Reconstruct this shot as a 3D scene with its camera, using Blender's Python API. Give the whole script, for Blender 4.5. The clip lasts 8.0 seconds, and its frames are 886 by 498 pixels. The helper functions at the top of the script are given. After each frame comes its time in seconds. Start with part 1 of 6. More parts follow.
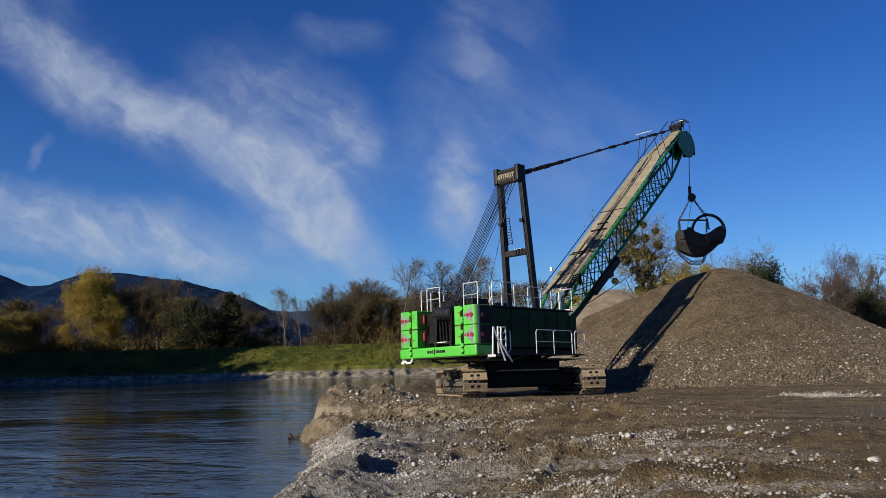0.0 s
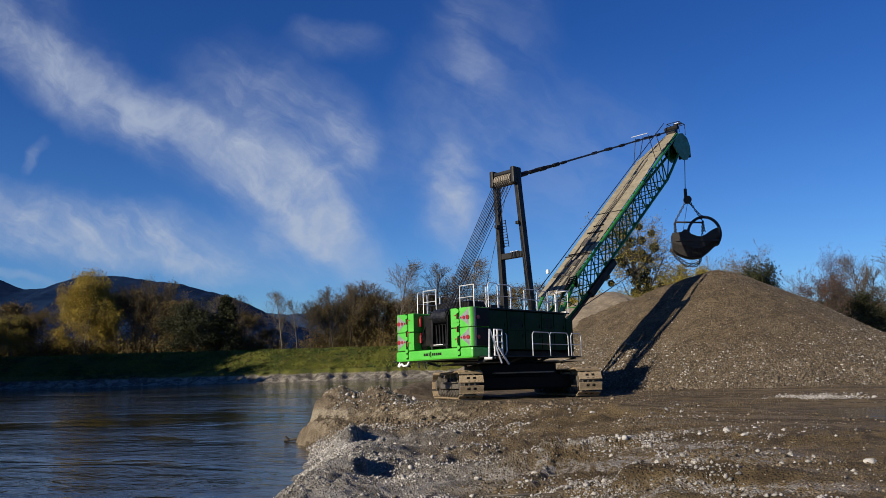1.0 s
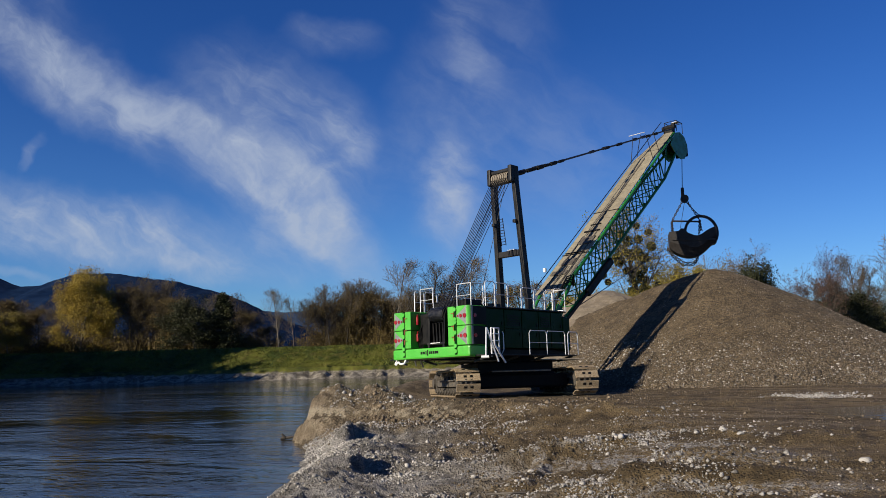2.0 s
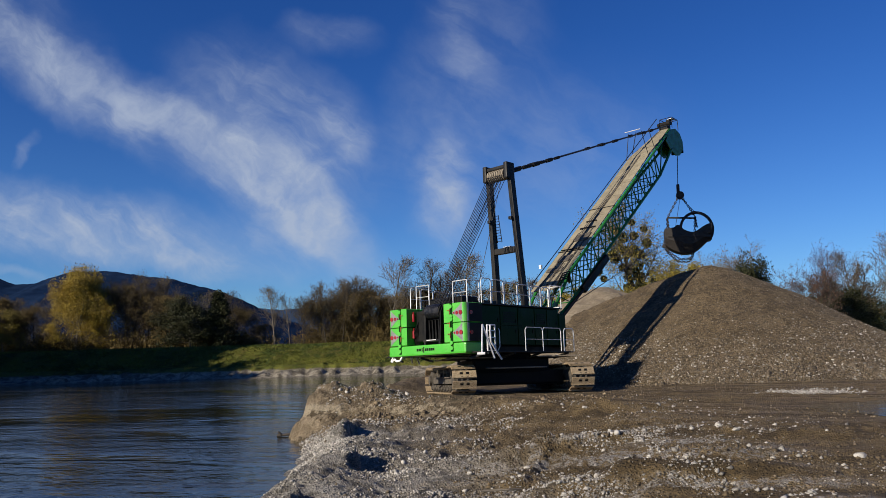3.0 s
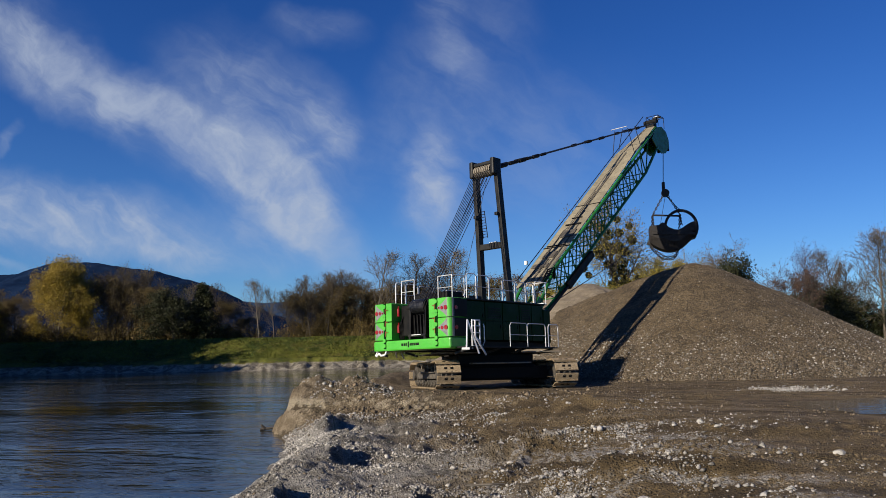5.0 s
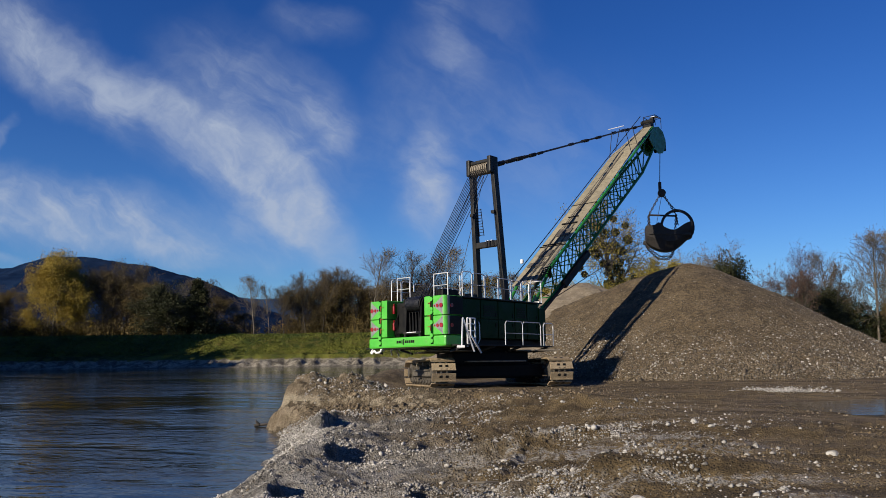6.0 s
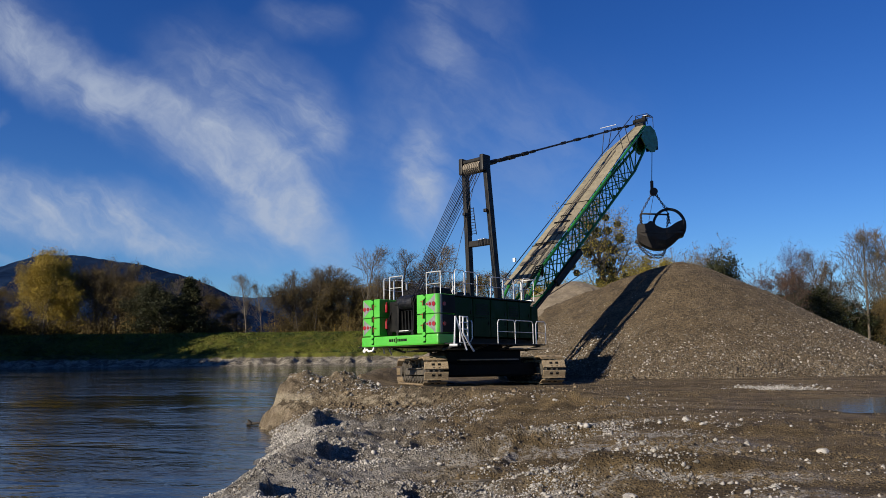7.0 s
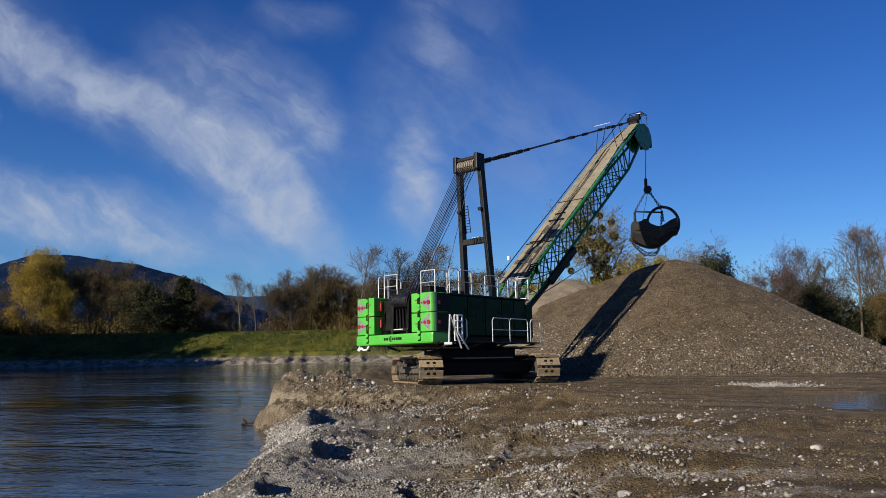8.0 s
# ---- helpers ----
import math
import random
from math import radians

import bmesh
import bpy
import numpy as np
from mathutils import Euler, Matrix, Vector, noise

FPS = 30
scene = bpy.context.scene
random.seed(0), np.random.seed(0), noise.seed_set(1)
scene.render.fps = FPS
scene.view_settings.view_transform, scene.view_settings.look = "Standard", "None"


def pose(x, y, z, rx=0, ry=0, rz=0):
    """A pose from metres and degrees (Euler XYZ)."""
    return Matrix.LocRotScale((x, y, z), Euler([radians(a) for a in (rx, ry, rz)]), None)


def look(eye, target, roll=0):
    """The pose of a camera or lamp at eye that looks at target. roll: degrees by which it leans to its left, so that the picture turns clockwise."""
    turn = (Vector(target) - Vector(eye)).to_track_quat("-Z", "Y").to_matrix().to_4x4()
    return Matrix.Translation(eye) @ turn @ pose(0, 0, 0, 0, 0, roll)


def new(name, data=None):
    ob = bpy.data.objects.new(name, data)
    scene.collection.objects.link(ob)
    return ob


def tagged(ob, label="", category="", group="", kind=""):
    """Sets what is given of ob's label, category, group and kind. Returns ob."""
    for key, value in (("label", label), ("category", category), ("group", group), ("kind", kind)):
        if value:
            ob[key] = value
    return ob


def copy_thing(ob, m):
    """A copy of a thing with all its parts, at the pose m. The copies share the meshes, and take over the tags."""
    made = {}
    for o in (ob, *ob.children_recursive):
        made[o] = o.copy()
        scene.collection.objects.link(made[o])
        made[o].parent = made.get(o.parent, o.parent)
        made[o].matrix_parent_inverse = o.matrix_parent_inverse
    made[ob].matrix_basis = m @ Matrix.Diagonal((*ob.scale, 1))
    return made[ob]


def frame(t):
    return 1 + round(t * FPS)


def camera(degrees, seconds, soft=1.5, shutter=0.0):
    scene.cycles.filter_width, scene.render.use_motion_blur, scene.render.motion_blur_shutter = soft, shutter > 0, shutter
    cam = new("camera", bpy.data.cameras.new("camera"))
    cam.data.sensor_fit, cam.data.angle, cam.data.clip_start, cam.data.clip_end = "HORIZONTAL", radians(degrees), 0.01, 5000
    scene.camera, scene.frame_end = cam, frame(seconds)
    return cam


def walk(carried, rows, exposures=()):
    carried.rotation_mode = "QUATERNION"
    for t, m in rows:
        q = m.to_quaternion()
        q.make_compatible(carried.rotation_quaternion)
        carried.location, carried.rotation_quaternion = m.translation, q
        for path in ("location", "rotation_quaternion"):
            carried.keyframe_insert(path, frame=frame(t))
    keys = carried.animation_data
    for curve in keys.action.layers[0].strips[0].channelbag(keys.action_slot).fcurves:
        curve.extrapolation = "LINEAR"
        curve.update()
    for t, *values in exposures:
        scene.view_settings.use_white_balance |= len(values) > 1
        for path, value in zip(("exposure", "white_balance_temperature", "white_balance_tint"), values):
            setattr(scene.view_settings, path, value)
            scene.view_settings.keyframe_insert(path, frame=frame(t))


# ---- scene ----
# ---- camera ----
cam = camera(58.0, 8.0, soft=0.7)
EYE = (0.0, 0.0, 1.8)
ROWS = [(0.0, 1.432, 7.097, -1.521), (0.5, 1.343, 7.227, -1.51), (1.0, 1.154, 7.27, -1.64), (1.5, 1.06, 7.227, -1.5),
        (3.0, 0.66, 6.92, -1.66), (3.5, 0.349, 6.798, -1.477), (4.0, 0.0, 6.693, -1.49), (4.5, -0.206, 6.616, -1.39),
        (6.0, -0.637, 6.373, -0.64), (6.5, -0.912, 6.314, -0.63), (7.0, -1.175, 6.259, -0.69), (7.5, -1.402, 6.177, -0.95), (8.0, -1.574, 6.142, -0.91)]
walk(cam, [(t, pose(*EYE, 0, 0, yaw) @ pose(0, 0, 0, 90 + pitch) @ pose(0, 0, 0, 0, 0, roll)) for t, yaw, pitch, roll in ROWS],
     exposures=[(0.0, 0.47), (8.0, 0.47)])

# ---- sky, sun ----
SUN_AZ, SUN_EL = -128.0, 25.5          # degrees clockwise from ahead, and above the horizon
SUN_STRENGTH, SKY_STRENGTH = 5.0, 0.0595


class Nodes:
    """Short wiring of a node tree."""

    def __init__(self, tree):
        self.tree = tree
        tree.nodes.clear()

    def add(self, kind, inputs=(), operation="", data_type="", blend_type="", rotation_type="", interpolation_type="", use_clamp=False):
        n = self.tree.nodes.new(kind)
        if operation:
            n.operation = operation
        if data_type:
            n.data_type = data_type
        if blend_type:
            n.blend_type = blend_type
        if rotation_type:
            n.rotation_type = rotation_type
        if interpolation_type:
            n.interpolation_type = interpolation_type
        if use_clamp:
            n.use_clamp = True
        for k, v in dict(inputs).items():
            s = n.inputs[k]
            if isinstance(v, bpy.types.NodeSocket):
                self.tree.links.new(v, s)
            else:
                s.default_value = v
        return n

    def math(self, op, a, b=0.0, clamp=False):
        return self.add("ShaderNodeMath", {0: a, 1: b}, operation=op, use_clamp=clamp).outputs[0]

    def ramp(self, value, lo, hi, a=0.0, b=1.0):
        return self.add("ShaderNodeMapRange", {0: value, 1: lo, 2: hi, 3: a, 4: b}, interpolation_type="SMOOTHSTEP").outputs[0]

    def noise(self, vector, scale, detail=4.0, rough=0.55, distortion=0.0):
        return self.add("ShaderNodeTexNoise", {"Vector": vector, "Scale": scale, "Detail": detail, "Roughness": rough, "Distortion": distortion}).outputs[0]

    def mix(self, fac, a, b):
        n = self.add("ShaderNodeMix", data_type="RGBA")
        for s, v in ((n.inputs[0], fac), (n.inputs[6], a), (n.inputs[7], b)):
            if isinstance(v, bpy.types.NodeSocket):
                self.tree.links.new(v, s)
            else:
                s.default_value = v
        return n.outputs[2]


def make_world():
    world = bpy.data.worlds.new("sky")
    scene.world = world
    world.use_nodes = True
    n = Nodes(world.node_tree)
    sky = n.add("ShaderNodeTexSky")
    sky.sky_type, sky.sun_disc = "NISHITA", False
    sky.sun_elevation, sky.sun_rotation = radians(SUN_EL), radians(SUN_AZ)
    sky.altitude, sky.air_density, sky.dust_density, sky.ozone_density = 900, 1.0, 0.35, 3.0
    way = n.add("ShaderNodeTexCoord").outputs["Generated"]
    sep = n.add("ShaderNodeSeparateXYZ", {0: way})
    ahead = n.math("MAXIMUM", sep.outputs[1], 0.05)
    u, v = n.math("DIVIDE", sep.outputs[0], ahead), n.math("DIVIDE", sep.outputs[2], ahead)
    flat = n.add("ShaderNodeCombineXYZ", {0: u, 1: v, 2: 0.0}).outputs[0]
    warp = n.add("ShaderNodeTexNoise", {"Vector": flat, "Scale": 6.0, "Detail": 3.0}).outputs[1]
    wob = n.add("ShaderNodeVectorMath", {0: warp, 1: (-0.5, -0.5, -0.5)}, operation="ADD").outputs[0]
    wob = n.add("ShaderNodeVectorMath", {0: wob, 3: 0.05}, operation="SCALE")
    soft = n.add("ShaderNodeVectorMath", {0: flat, 1: wob.outputs[0]}, operation="ADD").outputs[0]
    curl = n.add("ShaderNodeTexNoise", {"Vector": flat, "Scale": 17.0, "Detail": 4.0}).outputs[1]
    curl = n.add("ShaderNodeVectorMath", {0: curl, 1: (-0.5, -0.5, -0.5)}, operation="ADD").outputs[0]
    curl = n.add("ShaderNodeVectorMath", {0: curl, 3: 0.045}, operation="SCALE").outputs[0]
    soft = n.add("ShaderNodeVectorMath", {0: soft, 1: curl}, operation="ADD").outputs[0]
    # cirrus streaks: centre, half length, half width, slope in degrees, weight
    streaks = [(-0.42, 0.322, 0.36, 0.056, -31, 0.60), (-0.175, 0.17, 0.14, 0.05, -48, 0.6), (-0.225, 0.282, 0.17, 0.105, -44, 0.52),
               (-0.150, 0.262, 0.05, 0.05, -60, 0.6), (-0.52, 0.175, 0.19, 0.055, -14, 0.75), (-0.35, 0.148, 0.20, 0.05, -8, 0.68),
               (-0.30, 0.108, 0.12, 0.022, -5, 0.35), (-0.008, 0.192, 0.085, 0.048, 86, 0.7), (0.03, 0.36, 0.13, 0.04, -72, 0.22),
               (-0.15, 0.41, 0.07, 0.03, -15, 0.2), (-0.545, 0.275, 0.03, 0.012, 60, 0.4), (-0.56, 0.46, 0.14, 0.06, -35, 0.20),
               (0.12, 0.24, 0.20, 0.13, 20, 0.16), (-0.03, 0.30, 0.14, 0.07, 70, 0.14), (0.05, 0.44, 0.14, 0.09, -72, 0.14), (-0.6, 0.118, 0.12, 0.008, -10, 0.4)]
    total = None
    for cu, cv, ru, rv, tilt, weight in streaks:
        d = n.add("ShaderNodeVectorMath", {0: soft, 1: (cu, cv, 0)}, operation="SUBTRACT").outputs[0]
        d = n.add("ShaderNodeVectorRotate", {"Vector": d, "Angle": radians(-tilt)}, rotation_type="Z_AXIS").outputs[0]
        d = n.add("ShaderNodeVectorMath", {0: d, 1: (1 / ru, 1 / rv, 0)}, operation="MULTIPLY").outputs[0]
        r = n.add("ShaderNodeVectorMath", {0: d}, operation="LENGTH").outputs["Value"]
        m = n.ramp(r, 1.18, 0.2, 0.0, weight)
        total = m if total is None else n.math("ADD", total, m)
    total = n.math("MINIMUM", total, 0.8)
    turned = n.add("ShaderNodeVectorRotate", {"Vector": soft, "Angle": radians(36)}, rotation_type="Z_AXIS").outputs[0]
    drawn = n.add("ShaderNodeVectorMath", {0: turned, 1: (4.0, 13.0, 1)}, operation="MULTIPLY").outputs[0]
    fibre = n.ramp(n.noise(drawn, 1.0, 8.0, 0.6, 0.35), 0.33, 0.67, 0.35, 1.4)
    puff = n.ramp(n.noise(soft, 11.0, 8.0, 0.6, 0.35), 0.34, 0.68, 0.62, 1.18)
    cover = n.math("MULTIPLY", n.math("MULTIPLY", total, fibre), puff, True)
    cover = n.math("MULTIPLY", cover, n.ramp(sep.outputs[1], 0.05, 0.25))
    hue = n.add("ShaderNodeHueSaturation", {"Saturation": 1.08, "Value": 1.0, "Color": sky.outputs[0]}).outputs[0]
    deep = n.add("ShaderNodeMix", data_type="RGBA", blend_type="MULTIPLY")
    deep.inputs[0].default_value = 1.0
    n.tree.links.new(n.mix(n.ramp(sep.outputs[2], -0.02, 0.42), (0.53, 0.83, 1.25, 1), (0.25, 0.575, 1.13, 1)), deep.inputs[7])
    n.tree.links.new(hue, deep.inputs[6])
    col = n.mix(n.math("MULTIPLY", cover, 0.84), deep.outputs[2], (5.2, 6.0, 7.5, 1))
    bg = n.add("ShaderNodeBackground", {0: col, 1: SKY_STRENGTH})
    n.add("ShaderNodeOutputWorld", {0: bg.outputs[0]})


make_world()
sun = new("sun", bpy.data.lights.new("sun", "SUN"))
sun.data.energy, sun.data.angle, sun.data.color = SUN_STRENGTH, radians(0.53), (1.0, 0.89, 0.73)
a, e = radians(SUN_AZ), radians(SUN_EL)
sun.matrix_world = look((math.sin(a) * math.cos(e) * 60, math.cos(a) * math.cos(e) * 60, math.sin(e) * 60), (0, 0, 0))


# ---- materials ----
def material(name, colours, scale=4.0, rough=0.6, metal=0.0, bump=0.2, fine=40.0, spread=(0.35, 0.65), island=0.0, piece=0.0, spec=0.5, rough_var=0.12, dirt=None):
    """A surface whose colour drifts between the colours at a coarse scale, with a fine grain, relief and, at will, dirt."""
    mat = bpy.data.materials.new(name)
    mat.use_nodes = True
    n = Nodes(mat.node_tree)
    p = n.add("ShaderNodeTexCoord").outputs["Object"]
    coarse, grain = n.noise(p, scale, 5.0, 0.6, 0.3), n.noise(p, fine, 4.0, 0.65)
    f = n.ramp(coarse, *spread)
    col = n.mix(f, (*colours[0], 1), (*colours[1], 1))
    if len(colours) > 2:
        col = n.mix(n.ramp(grain, 0.45, 0.62), col, (*colours[2], 1))
    if dirt:
        col = n.mix(n.math("MULTIPLY", n.ramp(n.noise(p, scale * 2.7, 6.0, 0.7, 0.6), 0.5, 0.72), dirt[1]), col, (*dirt[0], 1))
    value = n.ramp(grain, 0.25, 0.75, 0.8, 1.2)
    if island:
        value = n.math("MULTIPLY", value, n.add("ShaderNodeMapRange", {0: n.add("ShaderNodeNewGeometry").outputs["Random Per Island"], 3: 1 - island, 4: 1 + island}).outputs[0])
    if piece:
        value = n.math("MULTIPLY", value, n.add("ShaderNodeMapRange", {0: n.add("ShaderNodeObjectInfo").outputs["Random"], 3: 1 - piece, 4: 1 + piece}).outputs[0])
    col = n.add("ShaderNodeHueSaturation", {"Value": value, "Color": col}).outputs[0]
    b = n.add("ShaderNodeBsdfPrincipled", {"Base Color": col, "Metallic": metal, "Specular IOR Level": spec,
                                           "Roughness": n.ramp(coarse, 0.3, 0.7, max(0.03, rough - rough_var), min(1, rough + rough_var))})
    if bump:
        h = n.math("ADD", grain, n.math("MULTIPLY", coarse, 0.6))
        n.tree.links.new(n.add("ShaderNodeBump", {"Strength": bump, "Distance": 0.02, "Height": h}).outputs[0], b.inputs["Normal"])
    n.add("ShaderNodeOutputMaterial", {0: b.outputs[0]})
    return mat


GREEN = material("green_paint", [(0.0614, 0.361, 0.0325), (0.0722, 0.397, 0.0397)], 1.5, 0.38, 0, 0.04, 60, dirt=((0.116, 0.144, 0.0578), 0.35))
GREEN_DARK = material("green_enamel", [(0.0012, 0.019, 0.0017), (0.0020, 0.026, 0.0026)], 2, 0.35, 0, 0.05, 50, dirt=((0.006, 0.014, 0.004), 0.4), spec=0.07)
BOOM_GREEN = material("boom_green", [(0.0159, 0.159, 0.0217), (0.013, 0.116, 0.0188)], 3, 0.4, 0, 0.05, 40, dirt=((0.0361, 0.0361, 0.0217), 0.5))
BLACK = material("black_steel", [(0.00578, 0.00578, 0.00578), (0.0101, 0.00975, 0.00939)], 3, 0.5, 0, 0.1, 40, dirt=((0.0217, 0.0188, 0.0144), 0.35), spec=0.12)
GANTRY = material("anthracite_steel", [(0.0101, 0.0101, 0.0108), (0.0159, 0.0152, 0.0144)], 2, 0.5, 0, 0.08, 40, dirt=((0.0361, 0.031, 0.0238), 0.4), spec=0.2)
ROPE = material("wire_rope", [(0.0144, 0.0159, 0.0217), (0.0325, 0.0325, 0.0361)], 6, 0.45, 0.6, 0.2, 60)
SILVER = material("galvanised_tube", [(0.60, 0.60, 0.60), (0.72, 0.72, 0.71)], 5, 0.4, 0.35, 0.05, 60)
GREY_PANEL = material("grey_marking", [(0.144, 0.148, 0.148), (0.195, 0.199, 0.199)], 4, 0.45, 0, 0.05, 60)
RED = material("red_reflector", [(0.217, 0.00578, 0.0101), (0.26, 0.0101, 0.0144)], 4, 0.3, 0, 0.0, 60)
ORANGE = material("orange_latch", [(0.28, 0.06, 0.010), (0.22, 0.045, 0.010)], 5, 0.4, 0, 0.05, 60)
WHITE = material("white_paint", [(0.72, 0.72, 0.70), (0.8, 0.8, 0.78)], 5, 0.4, 0, 0.05, 60, dirt=((0.253, 0.217, 0.173), 0.5))
DECK = material("pale_deck_board", [(0.18, 0.155, 0.105), (0.224, 0.195, 0.134)], 2.5, 0.8, 0, 0.2, 30, dirt=((0.065, 0.0541, 0.0361), 0.7), piece=0.1)
# muddy steel with shade mixed in, so the crawlers' inner parts look deep
FRAME_MUD_DARKENED = material("mud_caked_darkened_steel", [(0.055, 0.047, 0.036), (0.13, 0.11, 0.085), (0.03, 0.027, 0.023)], 5, 0.8, 0.0, 0.7, 22, piece=0.15)
MUDDY = material("muddy_steel", [(0.217, 0.18, 0.13), (0.144, 0.119, 0.0866), (0.26, 0.224, 0.173)], 4, 0.75, 0.1, 0.5, 30, piece=0.15)
RUST_PAD = material("worn_track_steel", [(0.303, 0.238, 0.144), (0.217, 0.155, 0.0866), (0.347, 0.274, 0.18)], 5, 0.6, 0.2, 0.5, 35, piece=0.2)
RUST = material("rusty_black_iron", [(0.00578, 0.00541, 0.00541), (0.0144, 0.0116, 0.0101), (0.0217, 0.0166, 0.013)], 4, 0.65, 0.0, 0.5, 30)
PEBBLE = material("grey_pebble", [(0.165, 0.152, 0.133), (0.35, 0.333, 0.305), (0.245, 0.228, 0.20)], 0.9, 0.85, 0, 0.25, 30, island=0.45)
PEBBLE_BROWN = material("brown_pebble", [(0.062, 0.046, 0.028), (0.14, 0.112, 0.077), (0.084, 0.064, 0.042)], 0.6, 0.85, 0, 0.25, 30, island=0.65)
MUD_CLOD = material("churned_mud", [(0.05, 0.035, 0.017), (0.11, 0.08, 0.042), (0.075, 0.054, 0.028)], 1.2, 0.85, 0, 0.4, 30, island=0.4)
CLOD = material("soil_clod", [(0.0939, 0.0679, 0.039), (0.18, 0.137, 0.0866), (0.13, 0.0975, 0.0606)], 1.2, 0.9, 0, 0.4, 30, island=0.4)
BARK = material("grey_bark", [(0.0397, 0.0325, 0.026), (0.065, 0.0541, 0.0433)], 3, 0.9, 0, 0.5, 20)
BARK_PALE = material("pale_bark", [(0.0866, 0.0722, 0.0563), (0.13, 0.112, 0.0866)], 3, 0.9, 0, 0.5, 20)


def leaf_material(name, a, b):
    return material(name, [a, b], 0.35, 0.65, 0, 0.0, 9, island=0.45, spec=0.25)


LEAF_YELLOW = leaf_material("yellow_leaf", (0.20, 0.145, 0.018), (0.30, 0.215, 0.027))
LEAF_OLIVE = leaf_material("olive_leaf", (0.14, 0.115, 0.02), (0.21, 0.165, 0.03))
LEAF_BROWN = leaf_material("brown_leaf", (0.075, 0.053, 0.018), (0.125, 0.09, 0.028))
LEAF_ORANGE = leaf_material("orange_leaf", (0.19, 0.115, 0.016), (0.28, 0.17, 0.022))
LEAF_DARK = leaf_material("dark_leaf", (0.0144, 0.0195, 0.0065), (0.0303, 0.0325, 0.0101))
LEAF_RED = leaf_material("reddish_leaf", (0.0794, 0.0433, 0.0325), (0.116, 0.0686, 0.0505))
LEAF_MISTLETOE = leaf_material("mistletoe_leaf", (0.02, 0.025, 0.007), (0.04, 0.042, 0.012))
GRASS_BLADE = leaf_material("grass_blade", (0.035, 0.058, 0.007), (0.135, 0.14, 0.02))


def ground_material():
    mat = bpy.data.materials.new("gravelly_mud")
    mat.use_nodes = True
    n = Nodes(mat.node_tree)
    p = n.add("ShaderNodeTexCoord").outputs["Object"]
    sep = n.add("ShaderNodeSeparateXYZ", {0: p})
    big, mid, grit = n.noise(p, 0.35, 4.0, 0.6, 0.5), n.noise(p, 2.2, 6.0, 0.65, 0.4), n.noise(p, 26.0, 5.0, 0.7)
    stones = n.add("ShaderNodeTexVoronoi", {"Vector": p, "Scale": 22.0, "Randomness": 1.0})
    # pale dry gravel along the shore, brown rolled mud inland
    drift = n.math("ADD", n.math("ADD", sep.outputs[0], n.math("MULTIPLY", big, 7.0)), n.math("MULTIPLY", mid, 3.0))
    inland = n.ramp(drift, 2.2, 7.0)
    inland = n.math("MAXIMUM", inland, n.math("MULTIPLY", n.ramp(n.math("ADD", sep.outputs[1], mid), 24.2, 25.2), 0.9))
    grey = n.mix(n.ramp(mid, 0.38, 0.62), (0.125, 0.113, 0.095, 1), (0.34, 0.32, 0.285, 1))
    rolled = n.add("ShaderNodeVectorRotate", {"Vector": p, "Angle": radians(24)}, rotation_type="Z_AXIS").outputs[0]
    rolled = n.noise(n.add("ShaderNodeVectorMath", {0: rolled, 1: (0.16, 1.5, 1.0)}, operation="MULTIPLY").outputs[0], 1.0, 6.0, 0.62, 0.5)
    brown = n.mix(n.ramp(n.math("ADD", n.math("MULTIPLY", mid, 0.45), n.math("MULTIPLY", rolled, 0.55)), 0.40, 0.60), (0.060, 0.040, 0.016, 1), (0.168, 0.118, 0.055, 1))
    col = n.mix(inland, grey, brown)
    scraped = n.math("MULTIPLY", n.ramp(rolled, 0.50, 0.60), n.math("MULTIPLY", n.ramp(n.math("ADD", sep.outputs[1], n.math("MULTIPLY", big, 3.0)), 21.0, 18.5), n.ramp(n.math("ADD", sep.outputs[0], n.math("MULTIPLY", mid, 2.0)), 7.0, 5.0)))
    col = n.mix(n.math("MULTIPLY", scraped, n.ramp(n.noise(p, 9.0, 4.0, 0.7), 0.42, 0.58)), col, (0.30, 0.28, 0.25, 1))
    col = n.mix(n.math("MULTIPLY", n.ramp(stones.outputs["Distance"], 0.3, 0.1), n.ramp(grit, 0.52, 0.7)), col, (0.173, 0.155, 0.13, 1))
    steep = n.math("MULTIPLY", n.ramp(n.add("ShaderNodeSeparateXYZ", {0: n.add("ShaderNodeNewGeometry").outputs["True Normal"]}).outputs[2], 0.80, 0.55), n.ramp(n.math("ADD", sep.outputs[1], mid), 24.5, 26.5))
    level = n.math("ADD", sep.outputs[2], n.math("MULTIPLY", n.math("SUBTRACT", mid, 0.5), 0.5))
    bed = n.math("MULTIPLY", n.ramp(level, -0.5, -0.36), n.ramp(level, 0.02, -0.12))
    col = n.mix(steep, col, n.mix(bed, n.mix(n.ramp(mid, 0.4, 0.6), (0.30, 0.24, 0.16, 1), (0.19, 0.145, 0.09, 1)), (0.361, 0.303, 0.209, 1)))
    value = n.ramp(grit, 0.3, 0.7, 0.62, 1.35)
    col = n.add("ShaderNodeHueSaturation", {"Value": value, "Color": col}).outputs[0]
    rough = n.math("SUBTRACT", n.ramp(big, 0.42, 0.62, 0.92, 0.72), n.math("MULTIPLY", n.ramp(rolled, 0.52, 0.66), n.math("MULTIPLY", inland, 0.25)))
    b = n.add("ShaderNodeBsdfPrincipled", {"Base Color": col, "Roughness": rough, "Specular IOR Level": 0.35})
